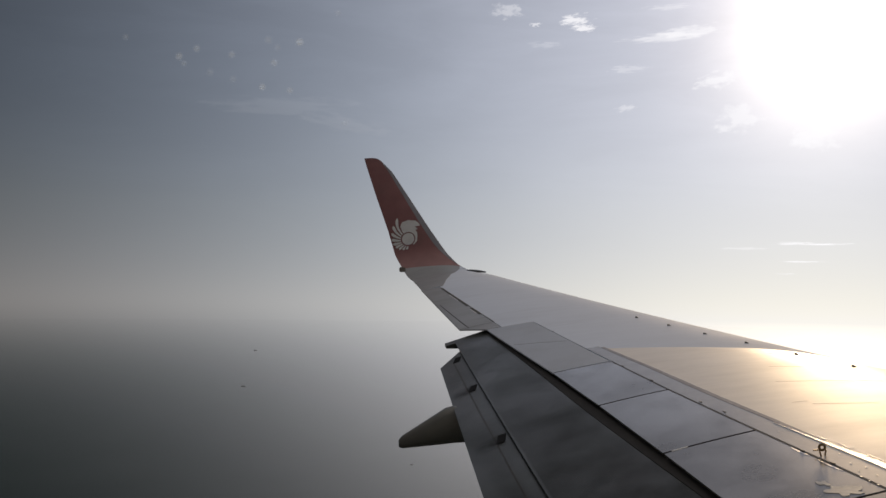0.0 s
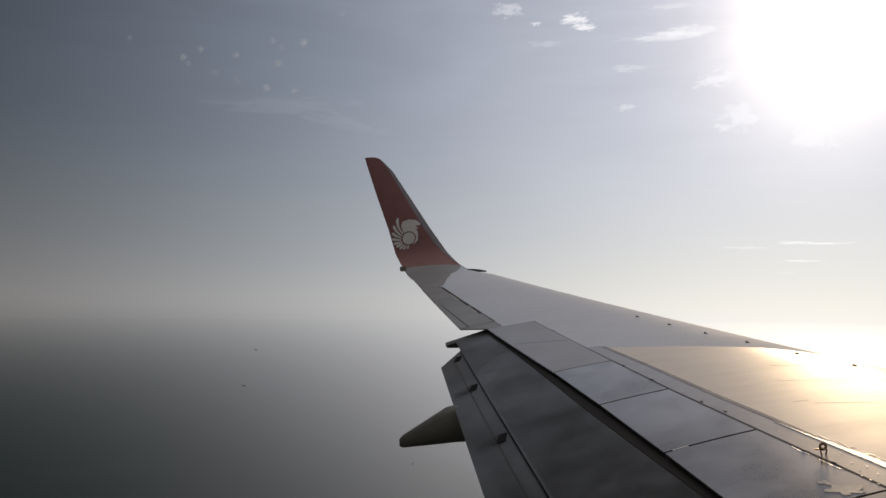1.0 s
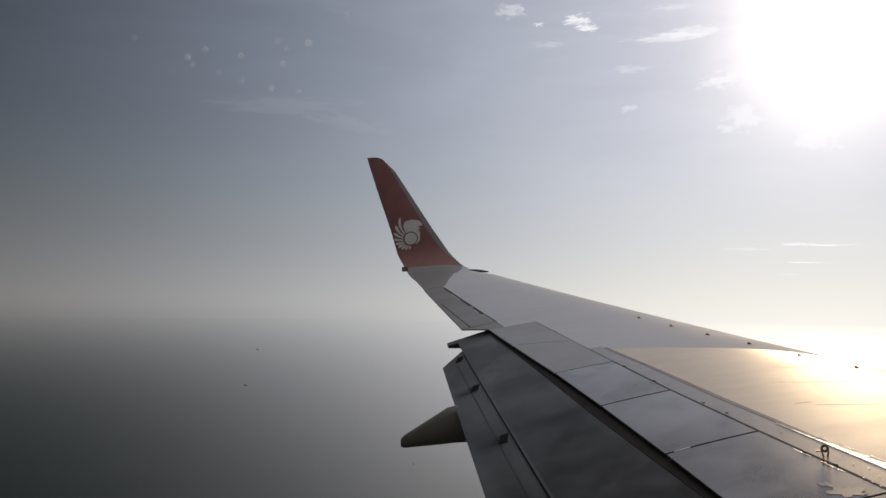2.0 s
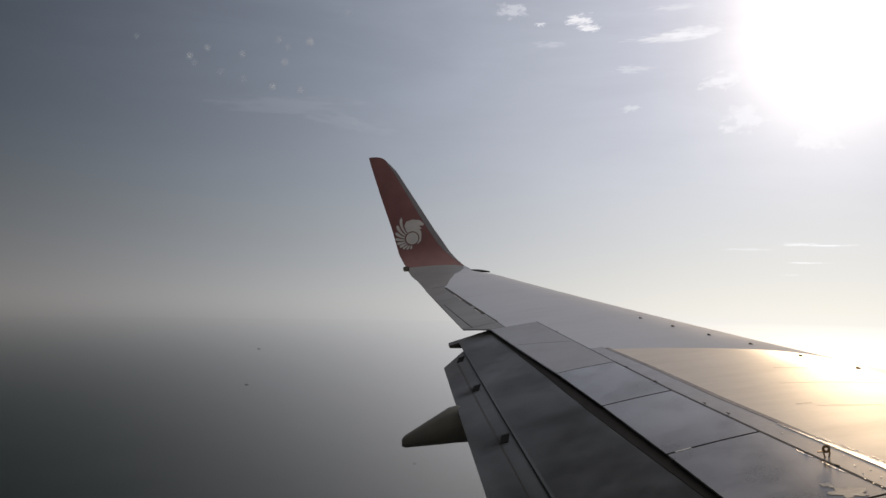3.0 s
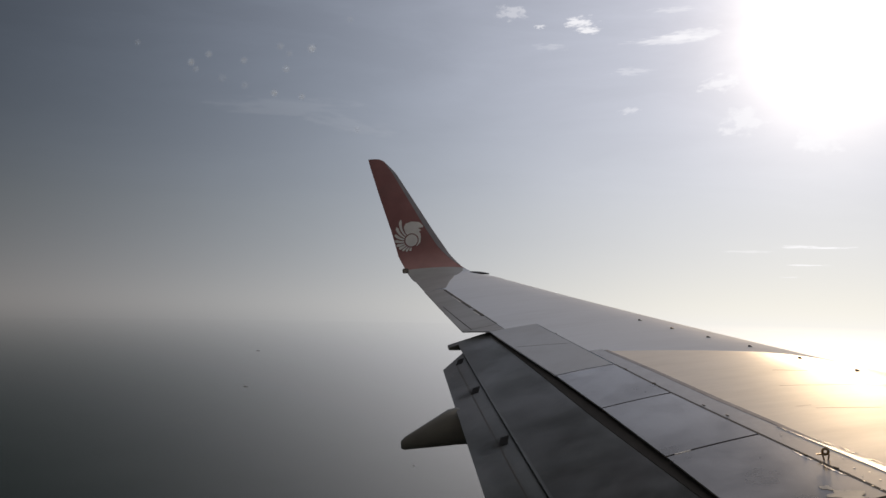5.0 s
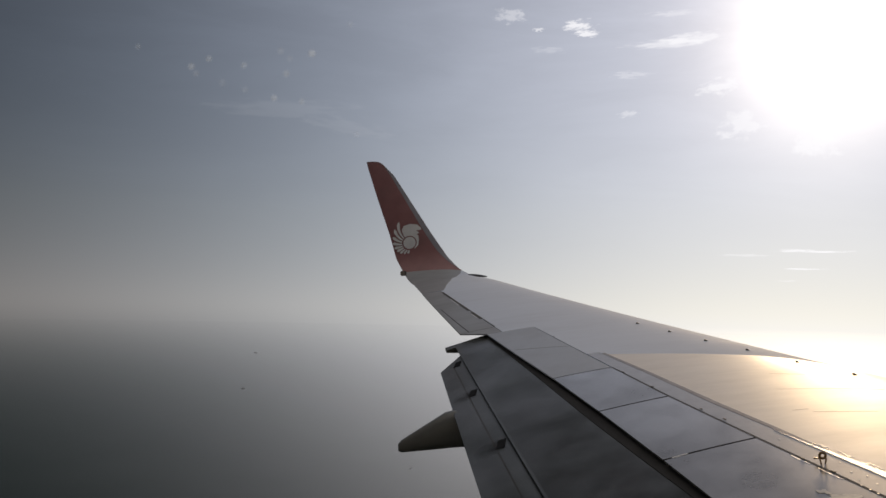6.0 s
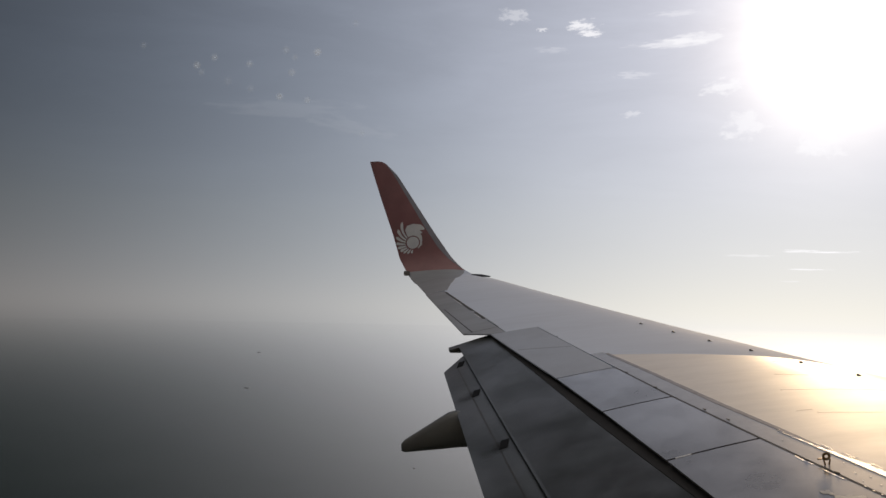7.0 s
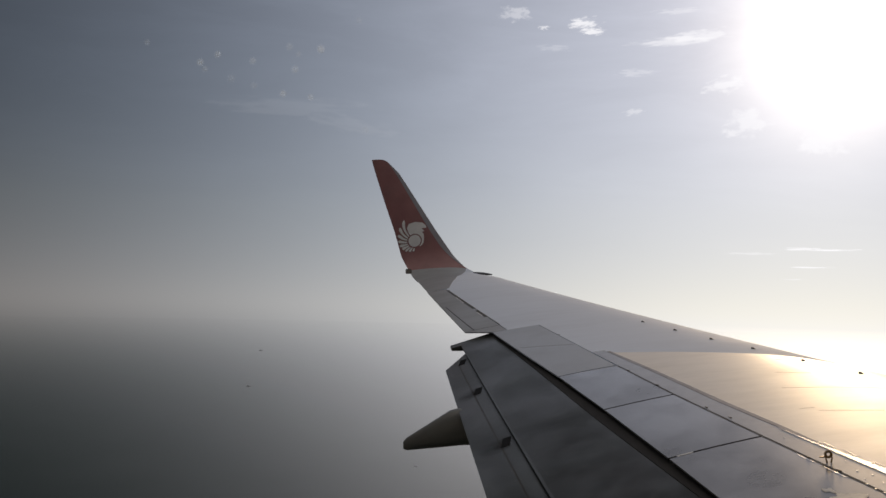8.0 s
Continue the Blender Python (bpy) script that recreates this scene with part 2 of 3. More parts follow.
def winglet(s, f, side=1, off=0.0):
    """A point of the winglet: side 1 is the face towards the cabin."""
    xl, xt = float(np.interp(s, S_KEYS, X_LEAD)), float(np.interp(s, S_KEYS, X_TRAIL))
    c = xl - xt
    top = max(0.0, (s - 2.5) / (S_TOP - 2.5))
    se = s - 0.10 * top * (1 - f) ** 4
    p, n = spine(se)
    k = min(1.0, s / 0.5)
    if side > 0:
        h = (1 - k) * (0.06 * c * hump(f) - 0.02 * c * f - 0.02) + k * 0.035 * c * (hump(f) - 0.5)
    else:
        h = (1 - k) * (-0.045 * c * hump(f) - 0.02 * c * f - 0.03) - k * (0.035 * c * hump(f) + 0.0175 * c)
        if f > 0.98 or f < 0.01:
            h = winglet_edge(c, f, k)
    q = p + n * (h + off)
    return Vector((xl - f * c, q.x, q.y))


def winglet_edge(c, f, k):
    return (1 - k) * (0.06 * c * hump(f) - 0.02 * c * f - 0.02) + k * 0.035 * c * (hump(f) - 0.5) - 0.006


# ---- building helpers ----
def part(name, bm, mat, parent, label="", smooth=True):
    bmesh.ops.recalc_face_normals(bm, faces=bm.faces)
    me = bpy.data.meshes.new(name)
    bm.to_mesh(me)
    bm.free()
    me.materials.append(mat)
    for p in me.polygons:
        p.use_smooth = smooth
    if smooth:
        me.set_sharp_from_angle(angle=radians(35))
    ob = new(name, me)
    if parent is not None:
        ob.parent = parent
    if label:
        tagged(ob, label)
    return ob


def loft(bm, rings, closed=True, caps=True):
    """Skin between rings of points."""
    vs = [[bm.verts.new(p) for p in r] for r in rings]
    n = len(vs[0])
    for a, b in zip(vs, vs[1:]):
        for i in range(n if closed else n - 1):
            j = (i + 1) % n
            bm.faces.new((a[i], a[j], b[j], b[i]))
    if caps and closed:
        bm.faces.new(vs[0])
        bm.faces.new(vs[-1])
    return bm


def lin(a, b, n):
    return [a + (b - a) * i / n for i in range(n + 1)]


def slab(corner, nu, nv, thick, edge=0.0):
    """A sheet of nu by nv quads with thickness and softened rim; corner(u, v, drop) gives its points."""
    bm = bmesh.new()
    top = [[bm.verts.new(corner(u, v, 0.0 if 0 < i < nu and 0 < j < nv else edge)) for j, v in enumerate(grade(nv))]
           for i, u in enumerate(grade(nu))]
    low = [[bm.verts.new(corner(u, v, thick)) for v in grade(nv)] for u in grade(nu)]
    for i in range(nu):
        for j in range(nv):
            bm.faces.new((top[i][j], top[i + 1][j], top[i + 1][j + 1], top[i][j + 1]))
            bm.faces.new((low[i][j], low[i][j + 1], low[i + 1][j + 1], low[i + 1][j]))
    rim = [(i, 0) for i in range(nu)] + [(nu, j) for j in range(nv)] + [(i, nv) for i in range(nu, 0, -1)] + [(0, j) for j in range(nv, 0, -1)]
    for (a, b), (c, d) in zip(rim, rim[1:] + rim[:1]):
        bm.faces.new((top[a][b], top[c][d], low[c][d], low[a][b]))
    return bm


def grade(n):
    """0 to 1 in n steps, the first and last of them short."""
    if n < 4:
        return lin(0, 1, n)
    return [0.0, 0.012] + [0.012 + 0.976 * i / (n - 2) for i in range(1, n - 2)] + [0.988, 1.0]


def block(bm, m, size, bevel=0.0):
    made = bmesh.ops.create_cube(bm, size=1.0)["verts"]
    bmesh.ops.transform(bm, matrix=m @ Matrix.Diagonal((*size, 1)), verts=made)
    if bevel:
        edges = list({e for v in made for e in v.link_edges})
        bmesh.ops.bevel(bm, geom=edges, offset=bevel, segments=2, affect="EDGES")


# ---- the aircraft ----
airliner = tagged(new("airliner"), "white airliner with a grey port wing and red winglet", "airplane")
airliner.matrix_world = AIR

Y_FLAP = 12.0


def f_hinge(y):
    return float(np.interp(y, (7.5, 8.7, 9.76, 11.93), (0.714, 0.713, 0.705, 0.684)))


def f_seam(y):
    return float(np.interp(y, (6.67, 7.43, 8.6, 9.72, 11.82), (0.902, 0.894, 0.885, 0.882, 0.897)))


def ring(y, cut):
    fs = [cut * (1 - math.cos(a)) / 2 * 1.0 for a in lin(0, math.pi, 36)]
    return [upper(y, f) for f in reversed(fs)] + [lower(y, f) for f in fs[1:]]


def wing_skin():
    bm = bmesh.new()
    loft(bm, [ring(y, f_hinge(y) - 0.004) for y in lin(1.7, 11.933, 44)])
    loft(bm, [ring(y, 0.828) for y in lin(11.935, 15.35, 16)])
    loft(bm, [ring(y, 1.0) for y in lin(15.352, TIP_Y, 8)])
    return part("wing_skin", bm, M_SKIN, airliner, "pale grey painted wing skin")


wing_skin()


def trailing_panel(name, y0, y1, s0, s1, mat, label, gap=0.020, thick=0.05, n=10, tight=0.0):
    """A panel between the hinge line (y0 to y1) and the rear seam (s0 to s1)."""
    def corner(u, v, drop):
        yh, ys = y0 + gap / 2 + (y1 - y0 - gap + tight) * u, s0 + gap / 2 + (s1 - s0 - gap + tight) * u
        y, f = yh + (ys - yh) * v, f_hinge(yh) + (f_seam(ys) - f_hinge(yh)) * v
        return upper(y, f, -drop * (1 - 0.75 * v))
    return part(name, slab(corner, n, 8, thick), mat, airliner, label)


trailing_panel("fixed_trailing_panel", 9.764, 11.93, 9.72, 11.96, M_TRAIL, "grey fixed panel behind the rear spar", tight=0.009)
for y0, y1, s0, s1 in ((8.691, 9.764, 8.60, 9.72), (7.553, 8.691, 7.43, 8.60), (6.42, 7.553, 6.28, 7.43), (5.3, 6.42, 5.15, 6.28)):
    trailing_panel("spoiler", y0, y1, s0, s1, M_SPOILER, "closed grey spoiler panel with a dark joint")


def inspar_panel():
    def corner(u, v, drop):
        f = 0.03 + (0.648 - 0.03) * v
        y_out = 10.24 - 0.46 * (0.648 - f) / 0.33 if f > 0.32 else 9.79 - (0.32 - f) * 0.8
        y = 2.0 + (y_out - 2.0) * u
        f += v * float(np.interp(y, (8.4, 9.4), (0.008, 0.0)))
        return upper(y, f, 0.0015 - drop)
    return part("inspar_panel", slab(corner, 34, 20, 0.012, 0.0), M_PANEL, airliner, "glossy grey wing panel that mirrors the low sun")


inspar_panel()


def seal_band():
    """The dull strip along the rear edge of the glossy panel, and the wet-looking sealant on it further in."""
    def corner(u, v, drop):
        y = 7.1 + (10.30 - 7.1) * u
        wide = float(np.interp(y, (7.1, 7.7, 8.4, 10.3), (0.1, 0.8, 1.0, 0.8)))
        f = float(np.interp(y, (8.4, 9.4), (0.657, 0.649))) + 0.001
        ragged_edge = 0.0012 * noise.noise(Vector((y * 11, 0, 4))) + 0.0008 * noise.noise(Vector((y * 37, 0, 9)))
        return upper(y, f + (0.0045 * v - 0.0075 * (1 - v)) * wide + ragged_edge * (1 - v), 0.0032 - drop)
    part("seal_strip", slab(corner, 160, 3, 0.004, 0.0), M_BAND, airliner, "dull grey strip along the panel edge")


seal_band()


def spar_strip():
    def corner(u, v, drop):
        y = 2.0 + (10.36 - 2.0) * u
        f0 = float(np.interp(y, (8.4, 9.4), (0.662, 0.654)))
        return upper(y, f0 + (f_hinge(y) - 0.005 - f0) * v, 0.0015 - drop)
    part("spar_strip", slab(corner, 34, 4, 0.012, 0.0), M_STRIP, airliner, "grey strip over the rear spar")


spar_strip()


def hinge_gap():
    def corner(u, v, drop):
        y = 5.0 + (9.75 - 5.0) * u
        return upper(y, f_hinge(y) - 0.0046 + 0.0042 * v, 0.0008 - drop)
    part("hinge_gap", slab(corner, 34, 2, 0.008, 0.0), M_RUBBER, airliner, "dark gap in front of the spoilers")


hinge_gap()


def aileron():
    def corner(u, v, drop):
        y = 12.265 + (15.40 - 12.265 - 0.10 * (1 - v)) * u
        p = upper(y, 0.832 + (1.003 - 0.832) * v, -drop * (1 - 0.8 * v))
        return p
    ob = part("aileron", slab(corner, 14, 8, 0.07), M_GREY, airliner, "grey aileron along the trailing edge")

    def tab_line(u, v, drop):
        y = 12.25 + (13.95 - 12.25) * u
        return upper(y, 0.957 + 0.018 * u + 0.005 * v, 0.002 - drop)
    part("tab_joint", slab(tab_line, 6, 2, 0.006, 0.0), M_RUBBER, ob, "dark joint of the aileron tab")

    for y0, y1, wide, mat in ((13.50, 15.20, 0.019, M_RUBBER), (12.86, 13.34, 0.019, M_RUBBER), (12.28, 12.84, 0.004, M_DARK), (13.35, 13.49, 0.004, M_DARK)):
        def hinge(u, v, drop):
            y = y0 + (y1 - y0) * u
            return upper(y, 0.824 + wide * v, 0.002 - drop)
        part("hinge_joint", slab(hinge, 6, 2, 0.006, 0.0), mat, ob, "dark hinge gap of the aileron")
    # white strips paint the small highlights along the aileron's hinge gap
    for y0, y1 in ((14.0, 14.55), (12.95, 13.25)):
        def lip(u, v, drop):
            y = y0 + (y1 - y0) * u
            return upper(y, 0.8435 + 0.005 * v, 0.003 - drop)
        part("hinge_highlight", slab(lip, 4, 2, 0.005, 0.0), M_WHITE, ob, "white strip painting a highlight along the aileron hinge gap")
    return ob


aileron()


def trailing_corner():
    """The small fixed piece between the flap's end and the aileron."""
    def corner(u, v, drop):
        y = 11.965 + (12.255 - 11.965) * u
        return upper(y, 0.832 + (0.895 + 0.108 * u - 0.832) * v, -drop * (1 - 0.8 * v))
    part("trailing_corner", slab(corner, 6, 6, 0.07), M_GREY, airliner, "grey fixed corner beside the aileron")


trailing_corner()


# flaps, let down a little
def x_seam(y):
    return le(y) - 0.89 * chord(y)


def flap_point(y, e, drop=0.0):
    z = upper(y, 0.89).z - 0.048 - 0.30 * e - drop
    return Vector((x_seam(y) - e / 0.96, y, z))


def e_main(y):
    return 0.76 - 0.0828 * (y - 7.44)


def e_aft(y):
    return 1.10 - 0.1117 * (y - 7.74)


def flap_ring(y, e0, e1, thick, drop, blunt=0.008):
    n = 12
    ring_pts = []
    for t in lin(0, 1, n):
        e = e1 + (e0 - e1) * t
        nose = 0.0 if t < 0.88 else thick * 0.4 * ((t - 0.88) / 0.12) ** 2
        ring_pts.append(flap_point(y, e, drop + nose))
    for t in lin(1, 0, n)[0:]:
        e = e1 + (e0 - e1) * t
        d = blunt + thick * (1 - (1 - min(1, t * 1.1)) ** 1.6)
        d = d * (1 if t < 0.85 else max(0.55, 1 - (t - 0.85) * 3))
        ring_pts.append(flap_point(y, e, drop + d))
    return ring_pts


def grime_shade_sheet(name, corner, cover, nu, nv, mat, label):
    """A film of grime or of painted shading; corner(u, v) gives its points and cover(u, v) how thick it lies there, 0
    to 1.
    """
    bm = bmesh.new()
    depth = bm.verts.layers.float.new("thickness")
    rows = []
    for u in lin(0, 1, nu):
        rows.append([])
        for v in lin(0, 1, nv):
            p = bm.verts.new(corner(u, v))
            p[depth] = cover(u, v)
            rows[-1].append(p)
    for a, b in zip(rows, rows[1:]):
        for k in range(nv):
            bm.faces.new((a[k], a[k + 1], b[k + 1], b[k]))
    part(name, bm, mat, airliner, label)


def bell(t):
    return math.sin(math.pi * min(1, max(0, t))) ** 1.5


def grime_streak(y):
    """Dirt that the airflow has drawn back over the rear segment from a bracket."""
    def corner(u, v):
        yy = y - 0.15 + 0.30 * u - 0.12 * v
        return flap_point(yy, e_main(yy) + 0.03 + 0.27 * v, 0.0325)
    grime_shade_sheet("grime_streak", corner, lambda u, v: bell(u) * min(1, 6 * v) * (1 - v) ** 0.8, 12, 12, M_GRIME, "dark smear of grime behind a flap bracket")


def flaps():
    bm = bmesh.new()
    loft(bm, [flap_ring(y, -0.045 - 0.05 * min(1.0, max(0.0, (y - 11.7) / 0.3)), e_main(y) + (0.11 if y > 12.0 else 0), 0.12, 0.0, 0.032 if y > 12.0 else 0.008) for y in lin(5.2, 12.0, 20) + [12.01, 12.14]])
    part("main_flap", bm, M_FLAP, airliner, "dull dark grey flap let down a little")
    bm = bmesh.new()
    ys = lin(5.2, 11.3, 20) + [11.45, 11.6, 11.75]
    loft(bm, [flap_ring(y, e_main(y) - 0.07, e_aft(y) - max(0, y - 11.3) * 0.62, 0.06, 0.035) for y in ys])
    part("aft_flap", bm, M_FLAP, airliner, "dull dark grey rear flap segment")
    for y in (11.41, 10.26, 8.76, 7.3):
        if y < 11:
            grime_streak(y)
        # a black slab paints the shade of the recess in the flap joint
        def corner(u, v, drop):
            yy = y + 0.085 - 0.17 * u
            return flap_point(yy, e_main(yy) + 0.004 + 0.068 * v + 0.045 * u, 0.030 + drop)
        part("bracket_recess_shade", slab(corner, 4, 4, 0.012, 0.002), M_BLACK, airliner, "black slab painting the shade of a bracket recess in the flap joint", smooth=False)


flaps()


def inner_flap_shading():
    """Brown films that paint the inner flap's shading and stains, thinning outwards, and darken its rear segment."""
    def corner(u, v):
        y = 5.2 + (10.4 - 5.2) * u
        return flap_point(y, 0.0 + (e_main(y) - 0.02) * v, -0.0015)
    grime_shade_sheet("dark_film", corner, lambda u, v: max(0.0, 1 - (u / 0.95) ** 1.6) * (0.45 + 0.55 * bell(0.25 + 0.5 * v)), 40, 14, M_FLAP_SHADE, "brown film painting shading and stains on the inner flap")

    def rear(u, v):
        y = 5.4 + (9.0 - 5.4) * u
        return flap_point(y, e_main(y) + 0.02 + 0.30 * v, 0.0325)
    grime_shade_sheet("dark_film", rear, lambda u, v: (1 - u) ** 0.7 * bell(v) * 0.8, 24, 10, M_FLAP_SHADE, "brown film that darkens the inner rear flap segment")


inner_flap_shading()


def aft_joint():
    def corner(u, v, drop):
        y = 5.4 + (11.35 - 5.4) * u
        return flap_point(y, e_main(y) + 0.105 + 0.012 * v, 0.0345 + drop)
    part("flap_joint", slab(corner, 12, 2, 0.008), M_RUBBER, airliner, "dark joint along the rear flap segment")


aft_joint()


def hinge_tabs():
    for y, f in ((9.55, 0.700), (9.0, 0.704), (8.28, 0.702), (7.99, 0.700), (7.11, 0.711), (6.86, 0.708), (11.3, 0.684)):
        bm = bmesh.new()
        block(bm, Matrix.Translation(upper(y, f, 0.002)) @ pose(0, 0, 0, 0, 5, 8), (0.014, 0.045, 0.004), 0.001)
        part("hinge_tab", bm, M_RUBBER, airliner, "small dark hinge tab", smooth=False)


hinge_tabs()


def panel_joints():
    """Thin lines of the access covers in the glossy panel."""
    for y0, f0, y1, f1 in ((8.0, 0.563, 8.005, 0.532), (7.925, 0.538, 7.825, 0.437), (8.55, 0.488, 8.40, 0.29), (9.03, 0.405, 8.95, 0.338), (9.51, 0.30, 9.5, 0.262)):
        def corner(u, v, drop):
            return upper(y0 + (y1 - y0) * u + 0.0020 * v, f0 + (f1 - f0) * u, 0.0022 - drop)
        part("cover_joint", slab(corner, 8, 2, 0.006), M_JOINT, airliner, "faint joint of an access cover")


panel_joints()


def fixed_panel_joint():
    """The thin joint across the fixed panel behind the rear spar."""
    def corner(u, v, drop):
        return upper(10.78 + 0.225 * u + 0.0045 * v, 0.702 + 0.176 * u, 0.002 - drop)
    part("panel_joint", slab(corner, 8, 2, 0.006), M_GREY, airliner, "thin grey joint across the fixed panel")


fixed_panel_joint()


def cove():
    """A dark sheet added to paint the shade in the gap between the spoilers and the flap."""
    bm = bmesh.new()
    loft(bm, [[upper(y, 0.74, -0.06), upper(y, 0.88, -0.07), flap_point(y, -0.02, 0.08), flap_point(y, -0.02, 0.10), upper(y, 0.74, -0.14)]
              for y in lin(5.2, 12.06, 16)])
    part("cove_shade", bm, M_COVE, airliner, "black sheet painting the shade between spoilers and flap")


cove()


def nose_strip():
    """A dark strip that paints the shade along the front of the flap, where it slides under the spoilers."""
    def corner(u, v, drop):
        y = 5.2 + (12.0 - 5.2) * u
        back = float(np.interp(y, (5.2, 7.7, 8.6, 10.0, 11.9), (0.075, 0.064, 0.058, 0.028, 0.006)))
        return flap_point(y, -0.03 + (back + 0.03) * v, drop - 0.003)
    part("flap_nose_shade", slab(corner, 24, 3, 0.004), M_COVE, airliner, "dark strip painting the shade along the front of the flap")


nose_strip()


def fairing():
    bm = bmesh.new()
    rings = []
    for t in lin(0, 0.96, 26) + [0.972, 0.984, 0.993, 1.0]:
        x = -7.3 - 2.085 * t
        top = min(-1.180, -1.475 + 0.593 * (x + 9.385))
        low = -1.532 - 0.048 * max(0.0, (t - 0.72) / 0.28)
        if t < 0.2:
            low, top = top + (low - top) * (0.35 + 3.2 * t), top
        r, zmid = (top - low) / 2, (top + low) / 2
        r *= math.sqrt(max(0.5, 1 - max(0.0, (t - 0.975) / 0.025) ** 4))
        rings.append([Vector((x, 9.92 + min(0.126, 0.85 * r) * math.copysign(abs(math.cos(a)) ** 0.7, math.cos(a)), zmid + r * math.copysign(abs(math.sin(a)) ** 0.7, math.sin(a))))
                      for a in lin(0, 2 * math.pi, 20)[:-1]])
    loft(bm, rings)
    part("flap_track_fairing", bm, M_FAIRING, airliner, "grey tapering flap track fairing")


fairing()


# winglet
def winglet_loft(s0, s1, n, off=0.0):
    bm = bmesh.new()
    fs = [(1 - math.cos(a)) / 2 for a in lin(0, math.pi, 20)]
    rings = []
    for s in lin(s0, s1, n):
        rings.append([winglet(s, f, 1, off) for f in reversed(fs)] + [winglet(s, f, -1, -off) for f in fs[1:]])
    return loft(bm, rings)


part("winglet_root", winglet_loft(0.0, 0.47, 10), M_SKIN, airliner, "pale grey curved foot of the winglet")
red = part("winglet", winglet_loft(0.472, S_TOP, 40), M_RED, airliner, "dark red winglet with a white emblem")


def face_patch(s0, s1, f0, f1, ns, nf, off=0.004):
    def corner(u, v, drop):
        s = s0 + (s1 - s0) * u
        return winglet(s, f0(s) + (f1(s) - f0(s)) * v, 1, off - drop)
    return slab(corner, ns, nf, 0.010, 0.0)


part("leading_edge_strip", face_patch(0.55, 2.76, lambda s: 0.004, lambda s: float(np.interp(s, (0.55, 0.67, 1.0, 1.5, 2.62), (0.02, 0.06, 0.135, 0.15, 0.14))), 24, 6),
     M_EDGE, red, "dull grey leading edge")


def tip_fairing():
    """The grey paint behind the white leading part, from the aileron to the winglet."""
    def front(y):
        return float(np.interp(y, (15.36, 15.5, 15.9, 16.15, 16.4), (0.80, 0.77, 0.68, 0.60, 0.53)))

    def corner(u, v, drop):
        y = 15.36 + (16.4 - 15.36) * u
        return upper(y, front(y) + (1.0 - front(y)) * v, 0.003 - drop)
    part("tip_panel", slab(corner, 10, 8, 0.012, 0.0), M_GREY, airliner, "grey painted wing tip panel")
    part("tip_panel", face_patch(0.0, 0.47, lambda s: float(np.interp(s, (0, 0.2, 0.35, 0.47), (0.53, 0.33, 0.14, 0.03))), lambda s: 1.0, 10, 8, 0.003),
         M_GREY, airliner, "grey painted wing tip panel")


tip_fairing()


def emblem():
    """A fan of curved blades and a rounded fore part round a disc, as a white decal on the winglet."""
    def at(u, v):
        s, x = 1.105 + v * 1.03, -10.17 + u
        xl, xt = float(np.interp(s, S_KEYS, X_LEAD)), float(np.interp(s, S_KEYS, X_TRAIL))
        return winglet(s, min(0.985, (xl - x) / (xl - xt)), 1, 0.006)

    bm = bmesh.new()

    def blob(points):
        bm.faces.new([bm.verts.new(at(u, v)) for u, v in points])
    blob([(0.115 * math.cos(a), 0.115 * math.sin(a)) for a in lin(0, 2 * math.pi, 24)[:-1]])
    tips = [Vector(p) for p in ((-0.205, 0.41), (-0.285, 0.27), (-0.315, 0.13), (-0.315, 0.01), (-0.285, -0.085), (-0.235, -0.15), (-0.17, -0.195), (-0.095, -0.21), (-0.02, -0.205))]
    for i, tip in enumerate(tips):
        a = radians(140 + 130 * i / 8)
        base = Vector((math.cos(a), math.sin(a))) * 0.138
        bend = base.lerp(tip, 0.55) + Vector((-(tip - base).y, (tip - base).x)) * (0.26 - 0.05 * i)
        left, right = [], []
        for t in lin(0, 1, 8):
            q = base * (1 - t) ** 2 + bend * 2 * t * (1 - t) + tip * t * t
            d = ((bend - base) * (1 - t) + (tip - bend) * t).normalized()
            w = (0.012 + 0.021 * t) * math.sqrt(max(0.02, 1 - max(0, (t - 0.7) / 0.3) ** 2)) * (1 if i < 6 else 0.8)
            left.append((q.x - d.y * w, q.y + d.x * w))
            right.append((q.x + d.y * w, q.y - d.x * w))
        for k in range(8):
            blob([left[k], left[k + 1], right[k + 1], right[k]])
    outer = ((-0.115, 0.15), (-0.15, 0.25), (-0.115, 0.33), (0.0, 0.365), (0.14, 0.35), (0.21, 0.285), (0.215, 0.245), (0.125, 0.235),
             (0.18, 0.185), (0.135, 0.165), (0.165, 0.13), (0.175, 0.05), (0.165, -0.05), (0.10, -0.115))
    inner = [(0.135 * math.cos(radians(128 - 13.5 * k)), 0.135 * math.sin(radians(128 - 13.5 * k))) for k in range(14)]
    blob(list(outer) + inner[::-1])
    part("emblem", bm, M_WHITE, red, "white fan-shaped emblem", smooth=False)


emblem()


def tip_details():
    bm = bmesh.new()
    p, n = spine(0.42)
    block(bm, pose(-10.25, p.x, p.y, 0, 0, 0), (0.11, 0.05, 0.09), 0.012)
    part("tail_light", bm, M_LENS, airliner, "small dark tail light on the wing tip")
    bm = bmesh.new()
    rings = []
    for t in lin(0, 1, 8):
        r = 0.021 * math.sin(math.pi * (0.12 + 0.8 * t)) + 0.003
        q, n = spine(0.30)
        c = Vector((-8.74 - 0.34 * t, q.x, q.y + 0.05 * t - 0.045))
        rings.append([c + Vector((0, r * 1.5 * math.cos(a), r * math.sin(a))) for a in lin(0, 2 * math.pi, 10)[:-1]])
    loft(bm, rings)
    part("navigation_light", bm, M_LENS, airliner, "dark navigation light at the leading edge")


